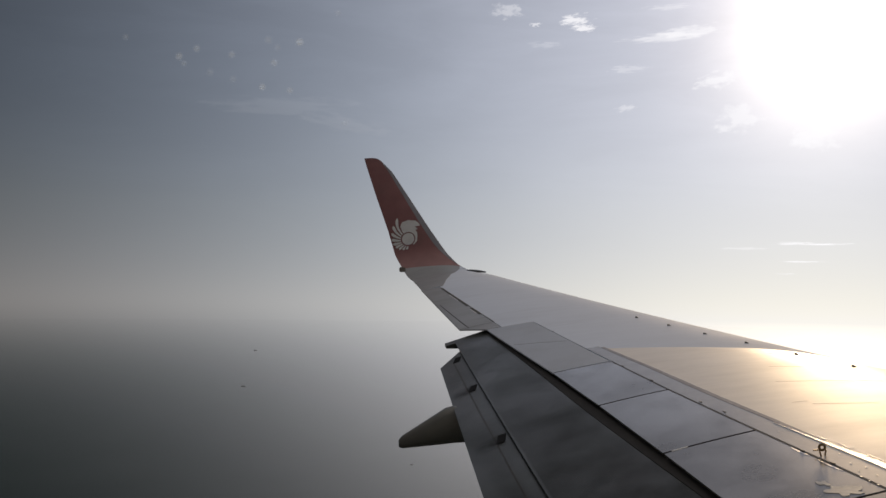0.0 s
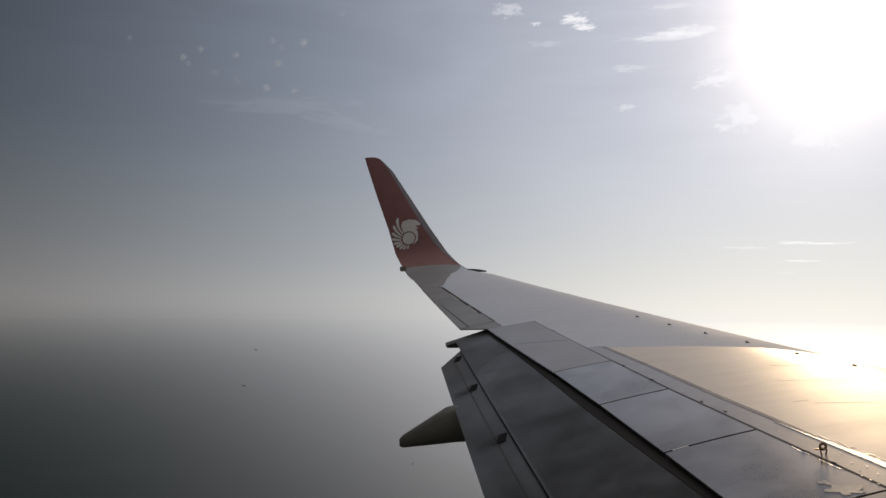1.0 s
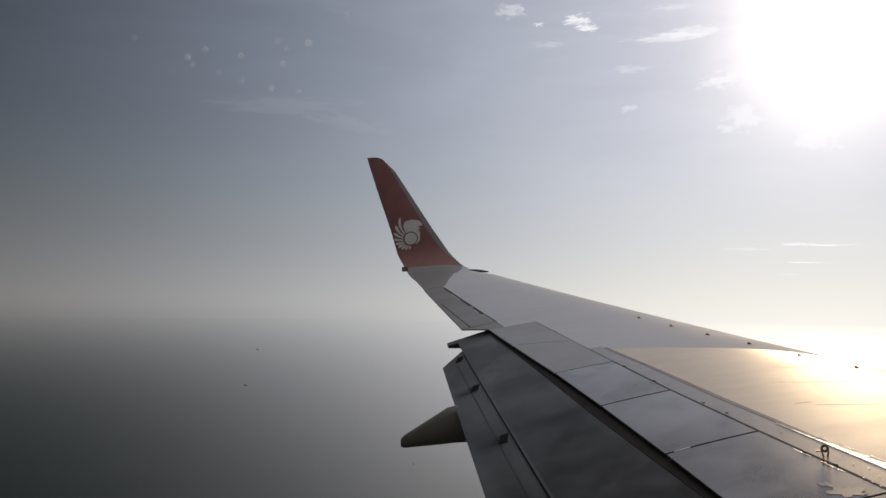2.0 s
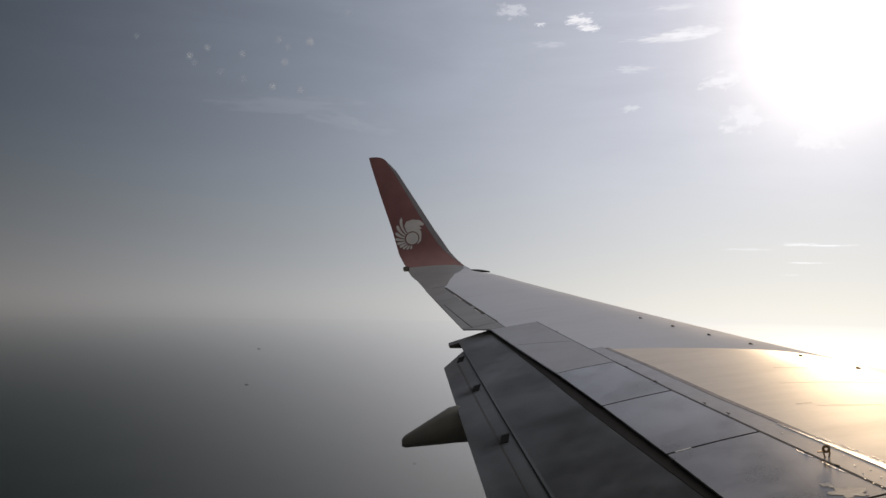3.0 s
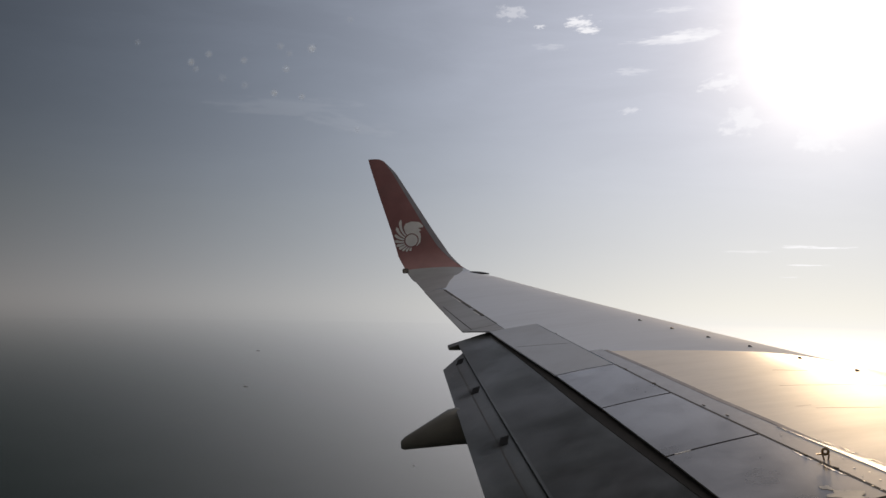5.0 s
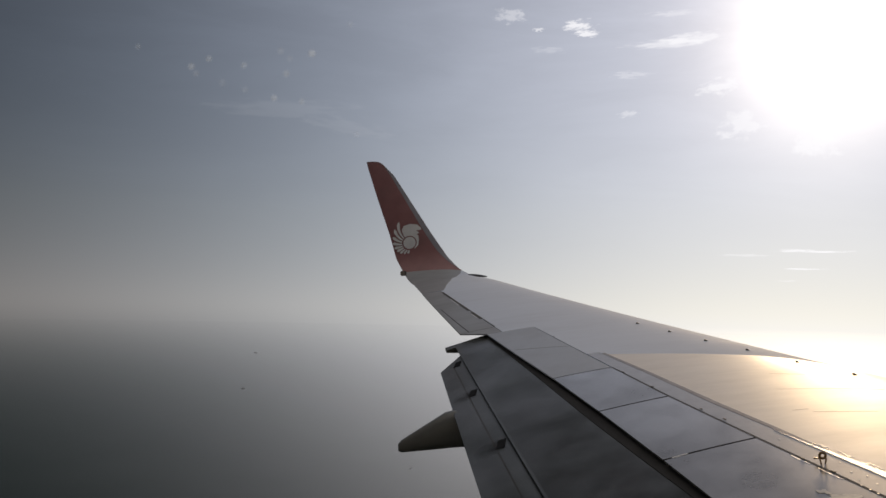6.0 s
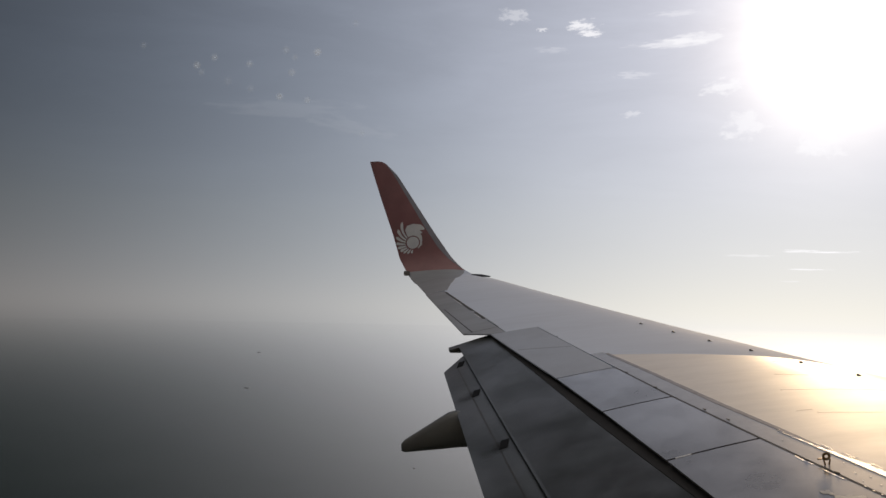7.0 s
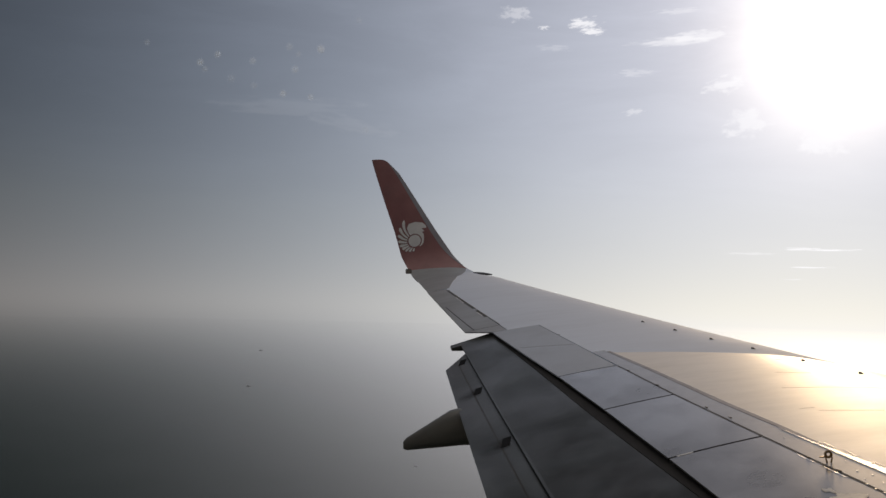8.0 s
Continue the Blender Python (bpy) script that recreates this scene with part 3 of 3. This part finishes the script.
tip_details()


def vortex_generator():
    bm = bmesh.new()
    block(bm, pose(0, 0, 0.002), (0.055, 0.04, 0.004), 0.001)
    vs = [bm.verts.new(p) for p in ((0.026, -0.003, 0.003), (-0.026, -0.003, 0.003), (-0.026, -0.003, 0.022), (-0.004, -0.003, 0.022),
                                    (0.026, 0.003, 0.003), (-0.026, 0.003, 0.003), (-0.026, 0.003, 0.022), (-0.004, 0.003, 0.022))]
    for f in ((0, 1, 2, 3), (7, 6, 5, 4), (0, 4, 5, 1), (1, 5, 6, 2), (2, 6, 7, 3), (3, 7, 4, 0)):
        bm.faces.new([vs[i] for i in f])
    return part("vortex_generator", bm, M_DARK, airliner, "small dark vortex generator fin", smooth=False)


first = vortex_generator()
for i, (y, f) in enumerate(((11.62, 0.275), (11.07, 0.268), (10.54, 0.258), (10.05, 0.238), (9.50, 0.227), (9.0, 0.206), (8.5, 0.19))):
    ob = first if i == 0 else first.copy()
    if i:
        scene.collection.objects.link(ob)
    ob.matrix_basis = Matrix.Translation(upper(y, f, 0.001)) @ pose(0, 0, 0, 0, 0, -18) @ Matrix.Scale(0.72, 4)


def lug():
    bm = bmesh.new()
    base = upper(6.99, 0.700, 0.0)
    n = 14
    for k in range(n):
        a0, a1 = radians(360 * k / n), radians(360 * (k + 1) / n)
        p0, p1 = (base + Vector((0.018 * math.cos(a), 0, 0.050 + 0.017 * math.sin(a))) for a in (a0, a1))
        d = (p1 - p0)
        bmesh.ops.create_cone(bm, cap_ends=True, segments=8, radius1=0.008, radius2=0.008, depth=d.length * 1.15,
                              matrix=Matrix.Translation((p0 + p1) / 2) @ d.to_track_quat("Z", "Y").to_matrix().to_4x4())
    for dx in (-0.014, 0.016):
        block(bm, Matrix.Translation(base + Vector((dx, -0.004, 0.015))) @ pose(0, 0, 0, 0, 12 if dx > 0 else -12, 0), (0.008, 0.010, 0.044), 0.002)
    block(bm, Matrix.Translation(base + Vector((-0.03, 0.02, 0.030))), (0.035, 0.010, 0.008), 0.002)
    part("mooring_ring", bm, M_STEEL, airliner, "weathered steel ring fitting on the wing")


lug()


def ragged(name, y, f, half_y, half_f, seed, mat, label, rim=0.35, n=22):
    """A thin ragged flake on the upper skin."""
    bm = bmesh.new()
    top, low = [], []
    for k in range(n):
        a = 2 * math.pi * k / n
        r = 1 + rim * noise.noise(Vector((math.cos(a) * 1.3, math.sin(a) * 1.3, seed * 7.7))) * 1.6 + rim * 0.5 * noise.noise(Vector((math.cos(a) * 5, math.sin(a) * 5, seed)))
        top.append(bm.verts.new(upper(y + half_y * r * math.cos(a), f + half_f * r * math.sin(a), 0.003)))
        low.append(bm.verts.new(upper(y + half_y * r * math.cos(a), f + half_f * r * math.sin(a), -0.004)))
    bm.faces.new(top)
    bm.faces.new(low[::-1])
    for k in range(n):
        bm.faces.new((top[k], top[(k + 1) % n], low[(k + 1) % n], low[k]))
    return part(name, bm, mat, airliner, label, smooth=False)


ragged("bare_patch", 6.49, 0.758, 0.07, 0.017, 3, M_BARE, "bright bare patch where paint has flaked off", 0.6, 40)
ragged("bare_patch", 6.61, 0.764, 0.035, 0.006, 5, M_BARE, "bright bare patch where paint has flaked off", 0.6)
# pale metal flecks stand for the small sun glints along the sealant
rng = random.Random(4)
for k in range(80):
    y = 6.1 + 1.3 * rng.random() ** 1.2
    f = 0.6545 - (0.004 + 0.016 * (7.4 - y) / 1.3) * rng.random() ** 1.2 - 0.006 * (7.4 - y) / 1.3
    ragged("sealant_fleck", y, f, rng.uniform(0.006, 0.022), rng.uniform(0.0003, 0.0008), k + 10, M_BRIGHT, "", 0.6, 12)
for y, f, size in ((7.467, 0.687, 0.010), (6.82, 0.689, 0.011), (6.74, 0.682, 0.010), (6.62, 0.690, 0.008), (6.70, 0.700, 0.007),
                   (6.63, 0.7105, 0.010), (6.56, 0.7115, 0.009), (6.50, 0.7115, 0.010), (6.43, 0.7115, 0.009), (6.98, 0.676, 0.007)):
    ragged("sealant_fleck", y, f, size * 0.7, size * 0.09, y * 13, M_BRIGHT, "", 0.35, 10)


def sealant_edge():
    """The bright edge behind the glossy panel, wider towards the root; pale metal paints in its glare."""
    def corner(u, v, drop):
        y = 5.2 + (7.65 - 5.2) * u
        width = float(np.interp(y, (5.2, 6.3, 6.85, 7.1, 7.3, 7.65), (0.024, 0.018, 0.012, 0.008, 0.004, 0.001)))
        width *= 1 + 0.35 * noise.noise(Vector((y * 9, 0, 0))) + 0.45 * noise.noise(Vector((y * 40, 0, 3)))
        return upper(y, 0.6650 - width * v, 0.0045 - drop)
    part("sealant_edge", slab(corner, 260, 2, 0.012), M_BRIGHT, airliner, "bright sealant edge on the wing, its glare put in as pale metal")


sealant_edge()


def joint_filler():
    """The pale filler left in one spoiler joint."""
    def corner(u, v, drop):
        k = 0.74 + 0.17 * u
        yh, ys = 7.553, 7.43
        y = yh + (ys - yh) * k + 0.012 * (v - 0.5)
        return upper(y, f_hinge(yh) + (f_seam(ys) - f_hinge(yh)) * k, 0.002 - drop)
    part("joint_filler", slab(corner, 3, 2, 0.01, 0.0), M_SEALANT, airliner, "pale filler in a spoiler joint")


joint_filler()


def bright_edge():
    """Bright metal strips along the spoiler's front edge on both sides of the ring."""
    for y0, y1 in ((7.20, 7.01), (6.95, 6.74)):
        def corner(u, v, drop):
            y = y0 + (y1 - y0) * u
            width = 0.003 * (1 - abs(2 * u - 1) ** 3) * (1 + 0.5 * noise.noise(Vector((y * 14, 2, 0))))
            return upper(y, f_hinge(y) + 0.0012 + width * v, 0.0012 - drop)
        part("bright_edge", slab(corner, 20, 2, 0.004), M_BRIGHT, airliner, "bright metal strip along the spoiler's front edge")


bright_edge()


def fuselage():
    """A stretch of the hull round the camera, with the window that it looks through."""
    zc0, r_out, r_in = -0.45, 1.88, 1.79
    xw, half = EYE[0] - 0.02, 0.150
    xs = [-15.0, -12.0, -9.5, xw - half, xw + half, -6.0, -3.0, 0.0, 3.0]
    a_mid = math.asin((0.0 - zc0) / 1.835)
    da = 0.180 / 1.835
    angles = [a_mid - da, a_mid + da]
    k = 40
    angles += [a_mid + da + (2 * math.pi - 2 * da) * i / k for i in range(1, k)]
    bm = bmesh.new()

    def shell(r):
        g = [[bm.verts.new((x, r * math.cos(a), zc0 + r * math.sin(a))) for a in angles] for x in xs]
        for i in range(len(xs) - 1):
            for j in range(len(angles)):
                if j == 0 and i == 3:
                    continue
                j2 = (j + 1) % len(angles)
                bm.faces.new((g[i][j], g[i + 1][j], g[i + 1][j2], g[i][j2]))
        return g
    go, gi = shell(r_out), shell(r_in)
    hole = [(3, 0), (4, 0), (4, 1), (3, 1)]
    for (a, b), (c, d) in zip(hole, hole[1:] + hole[:1]):
        bm.faces.new((go[a][b], go[c][d], gi[c][d], gi[a][b]))
    for e in (0, -1):
        bm.faces.new(go[e])
        bm.faces.new(gi[e])
    hull = part("fuselage", bm, M_FUSE, airliner, "white painted fuselage with a cabin window opening")
    # the rounded surround of the window, lying on the hull
    bm = bmesh.new()

    def rim(hx, ha, r):
        pts = []
        for k in range(40):
            a = 2 * math.pi * k / 40
            cx, cs = math.cos(a), math.sin(a)
            m = (abs(cx) ** 5 + abs(cs) ** 5) ** (-1 / 5)
            b = a_mid + ha * m * cs / 1.835
            pts.append(Vector((xw + hx * m * cx, r * math.cos(b), zc0 + r * math.sin(b))))
        return pts
    rings = [rim(0.148, 0.178, r_in - 0.004), rim(0.185, 0.215, r_in - 0.006), rim(0.185, 0.215, r_in + 0.002)]
    loft(bm, rings, caps=False)
    part("window_frame", bm, M_LINING, hull, "pale inner window surround")
    bm = bmesh.new()
    loft(bm, [rim(0.148, 0.178, r_out + 0.002), rim(0.150, 0.180, r_out + 0.005), rim(0.172, 0.202, r_out + 0.004), rim(0.174, 0.204, r_out - 0.002)], caps=False)
    part("window_rim", bm, M_METAL, hull, "grey metal window rim")
    return hull


def dust_material():
    """Dried drops that let the sun shine through, thinning out to their rims."""
    m = bpy.data.materials.new("dried_drop")
    m.use_nodes = True
    nt = m.node_tree
    nt.nodes.clear()
    co, far, info = nt.nodes.new("ShaderNodeTexCoord"), nt.nodes.new("ShaderNodeVectorMath"), nt.nodes.new("ShaderNodeObjectInfo")
    far.operation = "LENGTH"
    nt.links.new(co.outputs["Object"], far.inputs[0])
    fade = nt.nodes.new("ShaderNodeMapRange")
    fade.interpolation_type = "SMOOTHSTEP"
    for k, v in (("From Min", 0.25), ("From Max", 1.0), ("To Min", 0.21), ("To Max", 0.0)):
        fade.inputs[k].default_value = v
    nt.links.new(far.outputs["Value"], fade.inputs["Value"])
    weak = nt.nodes.new("ShaderNodeMath")
    weak.operation = "MULTIPLY"
    nt.links.new(fade.outputs[0], weak.inputs[0])
    nt.links.new(info.outputs["Alpha"], weak.inputs[1])
    thin, clear, mix = nt.nodes.new("ShaderNodeBsdfTranslucent"), nt.nodes.new("ShaderNodeBsdfTransparent"), nt.nodes.new("ShaderNodeMixShader")
    thin.inputs[0].default_value = (0.66, 0.80, 0.98, 1)
    nt.links.new(weak.outputs[0], mix.inputs[0])
    nt.links.new(clear.outputs[0], mix.inputs[1])
    nt.links.new(thin.outputs[0], mix.inputs[2])
    out = nt.nodes.new("ShaderNodeOutputMaterial")
    nt.links.new(mix.outputs[0], out.inputs[0])
    return m


def window_dust(hull):
    """Dried drops on the outer pane, each a low dome: millimetres forward of the eye and above it, size, strength."""
    bm = bmesh.new()
    loft(bm, [[Vector((r * math.cos(a), h, r * math.sin(a))) for a in lin(0, 2 * math.pi, 16)[:-1]] for r, h in ((1.0, 0.0), (0.7, 0.12), (0.3, 0.2))])
    me = bpy.data.meshes.new("dried_drop")
    bmesh.ops.recalc_face_normals(bm, faces=bm.faces)
    bm.to_mesh(me)
    bm.free()
    me.materials.append(dust_material())
    for x, z, size, strength in DROPS:
        ob = new("dried_drop", me)
        ob.parent = hull
        ob.color = (1, 1, 1, strength)
        ob.visible_shadow = False
        ob.matrix_basis = Matrix.Translation((EYE[0] + x / 1000, EYE[1] + PANE, z / 1000)) @ Matrix.Scale(1.15 * size / 1000, 4)


DROPS = ((-48.6, 57.5, 1.08, 1.00), (-57.8, 47.6, 0.95, 0.80), (-51.3, 46.4, 0.89, 0.60), (-77.5, 56.1, 1.01, 0.70), (-76.4, 54.4, 0.89, 0.35),
         (-73.2, 57.7, 0.95, 0.60), (-64.8, 55.7, 0.95, 0.55), (-64.7, 49.9, 1.01, 0.25), (-54.8, 53.1, 1.01, 0.60), (-56.0, 58.5, 1.01, 0.40),
         (-53.9, 56.6, 0.89, 0.30), (-39.4, 63.7, 0.89, 0.30), (-90.4, 61.6, 0.89, 0.30), (-70.1, 51.9, 1.14, 0.22), (-38.7, 38.1, 0.89, 0.25))
PANE = 0.19
window_dust(fuselage())


# ---- sea and sky ----
SEA_Z, SEA_R = -151.0, 4800.0


def sea_material():
    m = bpy.data.materials.new("hazy_sea_water")
    m.use_nodes = True
    nt = m.node_tree
    b = nt.nodes["Principled BSDF"]
    b.inputs["Base Color"].default_value = (0.012, 0.02, 0.02, 1)
    b.inputs["Roughness"].default_value = 0.52
    b.inputs["Coat Weight"].default_value, b.inputs["Coat Roughness"].default_value, b.inputs["Coat IOR"].default_value = 0.25, 0.2, 1.33
    b.inputs["IOR"].default_value = 1.33
    co = nt.nodes.new("ShaderNodeTexCoord")
    bp = nt.nodes.new("ShaderNodeBump")
    bp.inputs["Strength"].default_value, bp.inputs["Distance"].default_value = 0.12, 1.0
    n1 = nt.nodes.new("ShaderNodeTexNoise")
    n1.inputs["Scale"].default_value, n1.inputs["Detail"].default_value = 0.15, 6
    nt.links.new(co.outputs["Object"], n1.inputs["Vector"])
    nt.links.new(n1.outputs["Fac"], bp.inputs["Height"])
    nt.links.new(bp.outputs[0], b.inputs["Normal"])
    n2 = nt.nodes.new("ShaderNodeTexNoise")
    n2.inputs["Scale"].default_value, n2.inputs["Detail"].default_value, n2.inputs["Roughness"].default_value = 0.012, 6, 0.65
    nt.links.new(co.outputs["Object"], n2.inputs["Vector"])
    gust = nt.nodes.new("ShaderNodeMapRange")
    for k, v in (("From Min", 0.42), ("From Max", 0.70), ("To Min", 0.25), ("To Max", 0.45)):
        gust.inputs[k].default_value = v
    nt.links.new(n2.outputs["Fac"], gust.inputs["Value"])
    nt.links.new(gust.outputs[0], b.inputs["Specular IOR Level"])
    # haze over the water is painted in as alpha that falls with distance
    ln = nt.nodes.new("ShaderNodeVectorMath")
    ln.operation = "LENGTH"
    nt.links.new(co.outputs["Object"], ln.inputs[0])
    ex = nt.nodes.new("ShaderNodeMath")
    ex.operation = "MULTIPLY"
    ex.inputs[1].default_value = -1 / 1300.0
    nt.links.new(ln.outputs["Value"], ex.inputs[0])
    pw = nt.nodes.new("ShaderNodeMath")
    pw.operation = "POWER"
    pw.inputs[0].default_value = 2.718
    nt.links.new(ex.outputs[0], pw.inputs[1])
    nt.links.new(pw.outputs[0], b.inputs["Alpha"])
    return m


def sea():
    bm = bmesh.new()
    rings = [[Vector((r * math.cos(a), r * math.sin(a), 0)) for a in lin(0, 2 * math.pi, 96)[:-1]]
             for r in (5, 100, 400, 1000, 2000, 3000, 4000, SEA_R)]
    loft(bm, rings, caps=False)
    bm.faces.new([v for v in bm.verts][:96])
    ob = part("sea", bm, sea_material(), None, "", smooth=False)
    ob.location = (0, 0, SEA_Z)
    tagged(ob, "calm dark grey-green sea faded out with distance to stand for haze", "sea", kind="structure")


sea()


def heading(az, el):
    """The way from the eye to a compass turn from straight out (to the nose) and an elevation, in degrees."""
    a, e = radians(az), radians(el)
    return Vector((math.sin(a) * math.cos(e), math.cos(a) * math.cos(e), math.sin(e)))


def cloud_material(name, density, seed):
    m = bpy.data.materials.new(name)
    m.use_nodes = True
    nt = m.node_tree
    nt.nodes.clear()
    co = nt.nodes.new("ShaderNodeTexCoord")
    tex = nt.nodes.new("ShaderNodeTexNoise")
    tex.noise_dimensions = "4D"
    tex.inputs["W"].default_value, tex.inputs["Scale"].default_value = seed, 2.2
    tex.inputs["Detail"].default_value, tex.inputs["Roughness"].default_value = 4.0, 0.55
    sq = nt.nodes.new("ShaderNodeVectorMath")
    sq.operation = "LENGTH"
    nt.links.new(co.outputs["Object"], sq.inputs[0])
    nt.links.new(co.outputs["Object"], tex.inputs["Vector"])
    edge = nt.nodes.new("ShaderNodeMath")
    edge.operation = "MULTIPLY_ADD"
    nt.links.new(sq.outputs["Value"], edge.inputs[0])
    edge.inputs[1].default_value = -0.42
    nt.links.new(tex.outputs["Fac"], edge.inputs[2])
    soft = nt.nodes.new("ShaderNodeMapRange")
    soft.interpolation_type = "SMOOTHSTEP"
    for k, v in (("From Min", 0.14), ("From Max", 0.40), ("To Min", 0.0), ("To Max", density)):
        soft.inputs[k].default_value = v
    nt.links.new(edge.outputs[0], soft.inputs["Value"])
    # the cloud's sunlit brightness is put in as emission
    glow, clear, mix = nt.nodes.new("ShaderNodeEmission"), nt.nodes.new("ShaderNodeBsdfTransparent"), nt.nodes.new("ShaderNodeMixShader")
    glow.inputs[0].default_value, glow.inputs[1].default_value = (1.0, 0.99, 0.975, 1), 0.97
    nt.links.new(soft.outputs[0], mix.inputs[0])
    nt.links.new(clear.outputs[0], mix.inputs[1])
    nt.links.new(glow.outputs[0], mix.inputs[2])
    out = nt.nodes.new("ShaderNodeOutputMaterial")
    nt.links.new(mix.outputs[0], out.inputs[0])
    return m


def cloud(az, el, wide, high, lean, density, seed, label, group):
    """A thin ragged cloud sheet 4 km off; wide and high are half sizes in metres."""
    bm = bmesh.new()
    nx, ny = 28, 14
    rows = []
    for i in range(nx + 1):
        rows.append([])
        for j in range(ny + 1):
            a = 2 * math.pi * i / nx
            r = (j / ny) * (1.0 + 0.25 * noise.noise(Vector((math.cos(a) * 1.5, math.sin(a) * 1.5, seed))))
            u, v = r * math.cos(a), r * math.sin(a)
            w = 0.25 * noise.fractal(Vector((u * 2, v * 2, seed * 3.1)), 1.0, 2.0, 4)
            rows[-1].append(Vector((u, w, v)))
    verts = [[bm.verts.new(p) for p in r[1:]] for r in rows[:-1]]
    mid = bm.verts.new((0, 0, 0))
    for i in range(nx):
        a, b = verts[i], verts[(i + 1) % nx]
        bm.faces.new((mid, a[0], b[0]))
        for j in range(ny - 1):
            bm.faces.new((a[j], a[j + 1], b[j + 1], b[j]))
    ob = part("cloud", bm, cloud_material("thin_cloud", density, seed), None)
    way = heading(az, el)
    ob.matrix_world = Matrix.Translation(AIR @ Vector(EYE) + way * 4000) @ pose(0, 0, 0, 0, 0, -az) @ pose(0, 0, 0, 0, lean, 0) @ Matrix.Diagonal((wide, high, high, 1))
    return tagged(ob, label, "cloud", group)


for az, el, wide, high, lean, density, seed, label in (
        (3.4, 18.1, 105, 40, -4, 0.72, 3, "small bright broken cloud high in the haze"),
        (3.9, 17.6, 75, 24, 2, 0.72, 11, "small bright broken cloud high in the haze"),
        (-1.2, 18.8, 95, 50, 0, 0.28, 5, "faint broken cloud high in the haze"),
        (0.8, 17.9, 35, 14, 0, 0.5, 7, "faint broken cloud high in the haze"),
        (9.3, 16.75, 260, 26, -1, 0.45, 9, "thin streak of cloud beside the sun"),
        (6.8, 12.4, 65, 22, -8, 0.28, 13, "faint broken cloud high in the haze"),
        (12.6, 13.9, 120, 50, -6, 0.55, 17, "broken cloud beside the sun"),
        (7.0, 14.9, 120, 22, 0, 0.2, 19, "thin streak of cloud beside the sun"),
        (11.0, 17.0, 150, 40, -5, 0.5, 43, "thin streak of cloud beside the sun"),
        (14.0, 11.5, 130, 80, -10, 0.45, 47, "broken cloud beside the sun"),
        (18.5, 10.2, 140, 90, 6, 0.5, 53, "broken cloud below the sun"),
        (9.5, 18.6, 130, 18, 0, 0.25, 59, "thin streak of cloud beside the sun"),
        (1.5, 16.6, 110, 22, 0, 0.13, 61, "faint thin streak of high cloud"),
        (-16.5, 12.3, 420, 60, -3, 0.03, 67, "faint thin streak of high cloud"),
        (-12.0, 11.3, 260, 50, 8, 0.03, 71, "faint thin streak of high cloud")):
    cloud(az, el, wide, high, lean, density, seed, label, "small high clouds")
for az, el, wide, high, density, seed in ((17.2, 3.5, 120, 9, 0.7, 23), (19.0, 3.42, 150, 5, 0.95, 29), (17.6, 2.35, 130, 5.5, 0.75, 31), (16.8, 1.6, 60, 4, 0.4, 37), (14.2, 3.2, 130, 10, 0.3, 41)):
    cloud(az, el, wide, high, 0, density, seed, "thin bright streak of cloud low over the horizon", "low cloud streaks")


def fishing_boat(az, d, length, turn):
    bm = bmesh.new()
    rings = []
    for t in lin(-1, 1, 10):
        w = 0.16 * length * (1 - max(0, t) ** 2.2) * (1 if t > -0.9 else 0.8) + 0.02
        h = 0.10 * length * (1 + 0.6 * max(0, t) ** 2)
        x = t * length / 2
        rings.append([Vector((x, -w, h)), Vector((x, -w * 0.7, 0)), Vector((x, w * 0.7, 0)), Vector((x, w, h))])
    loft(bm, rings)
    boat = new("fishing_boat")
    part("hull", bm, M_HULL, boat, smooth=False)
    bm = bmesh.new()
    block(bm, pose(-0.15 * length, 0, 0.17 * length), (0.25 * length, 0.18 * length, 0.15 * length), 0.05)
    part("cabin", bm, M_HULL, boat, smooth=False)
    bm = bmesh.new()
    block(bm, pose(0.1 * length, 0, 0.22 * length), (0.02 * length, 0.02 * length, 0.26 * length), 0.01)
    part("mast", bm, M_HULL, boat, smooth=False)
    boat.matrix_world = Matrix.Translation((math.sin(radians(az)) * d, math.cos(radians(az)) * d, SEA_Z)) @ pose(0, 0, 0, 0, 0, turn)
    tagged(boat, "tiny dark fishing boat on the hazy sea", "boat", "boats on the sea")


# lighter grey paints the haze over the distant boats
M_HULL = material("hazed_boat_grey", (0.32, 0.32, 0.32), 0.6)
fishing_boat(-18.72, 1400, 6.5, 10)
fishing_boat(-17.89, 2250, 9, -10)
fishing_boat(-7.85, 762, 2.4, 20)
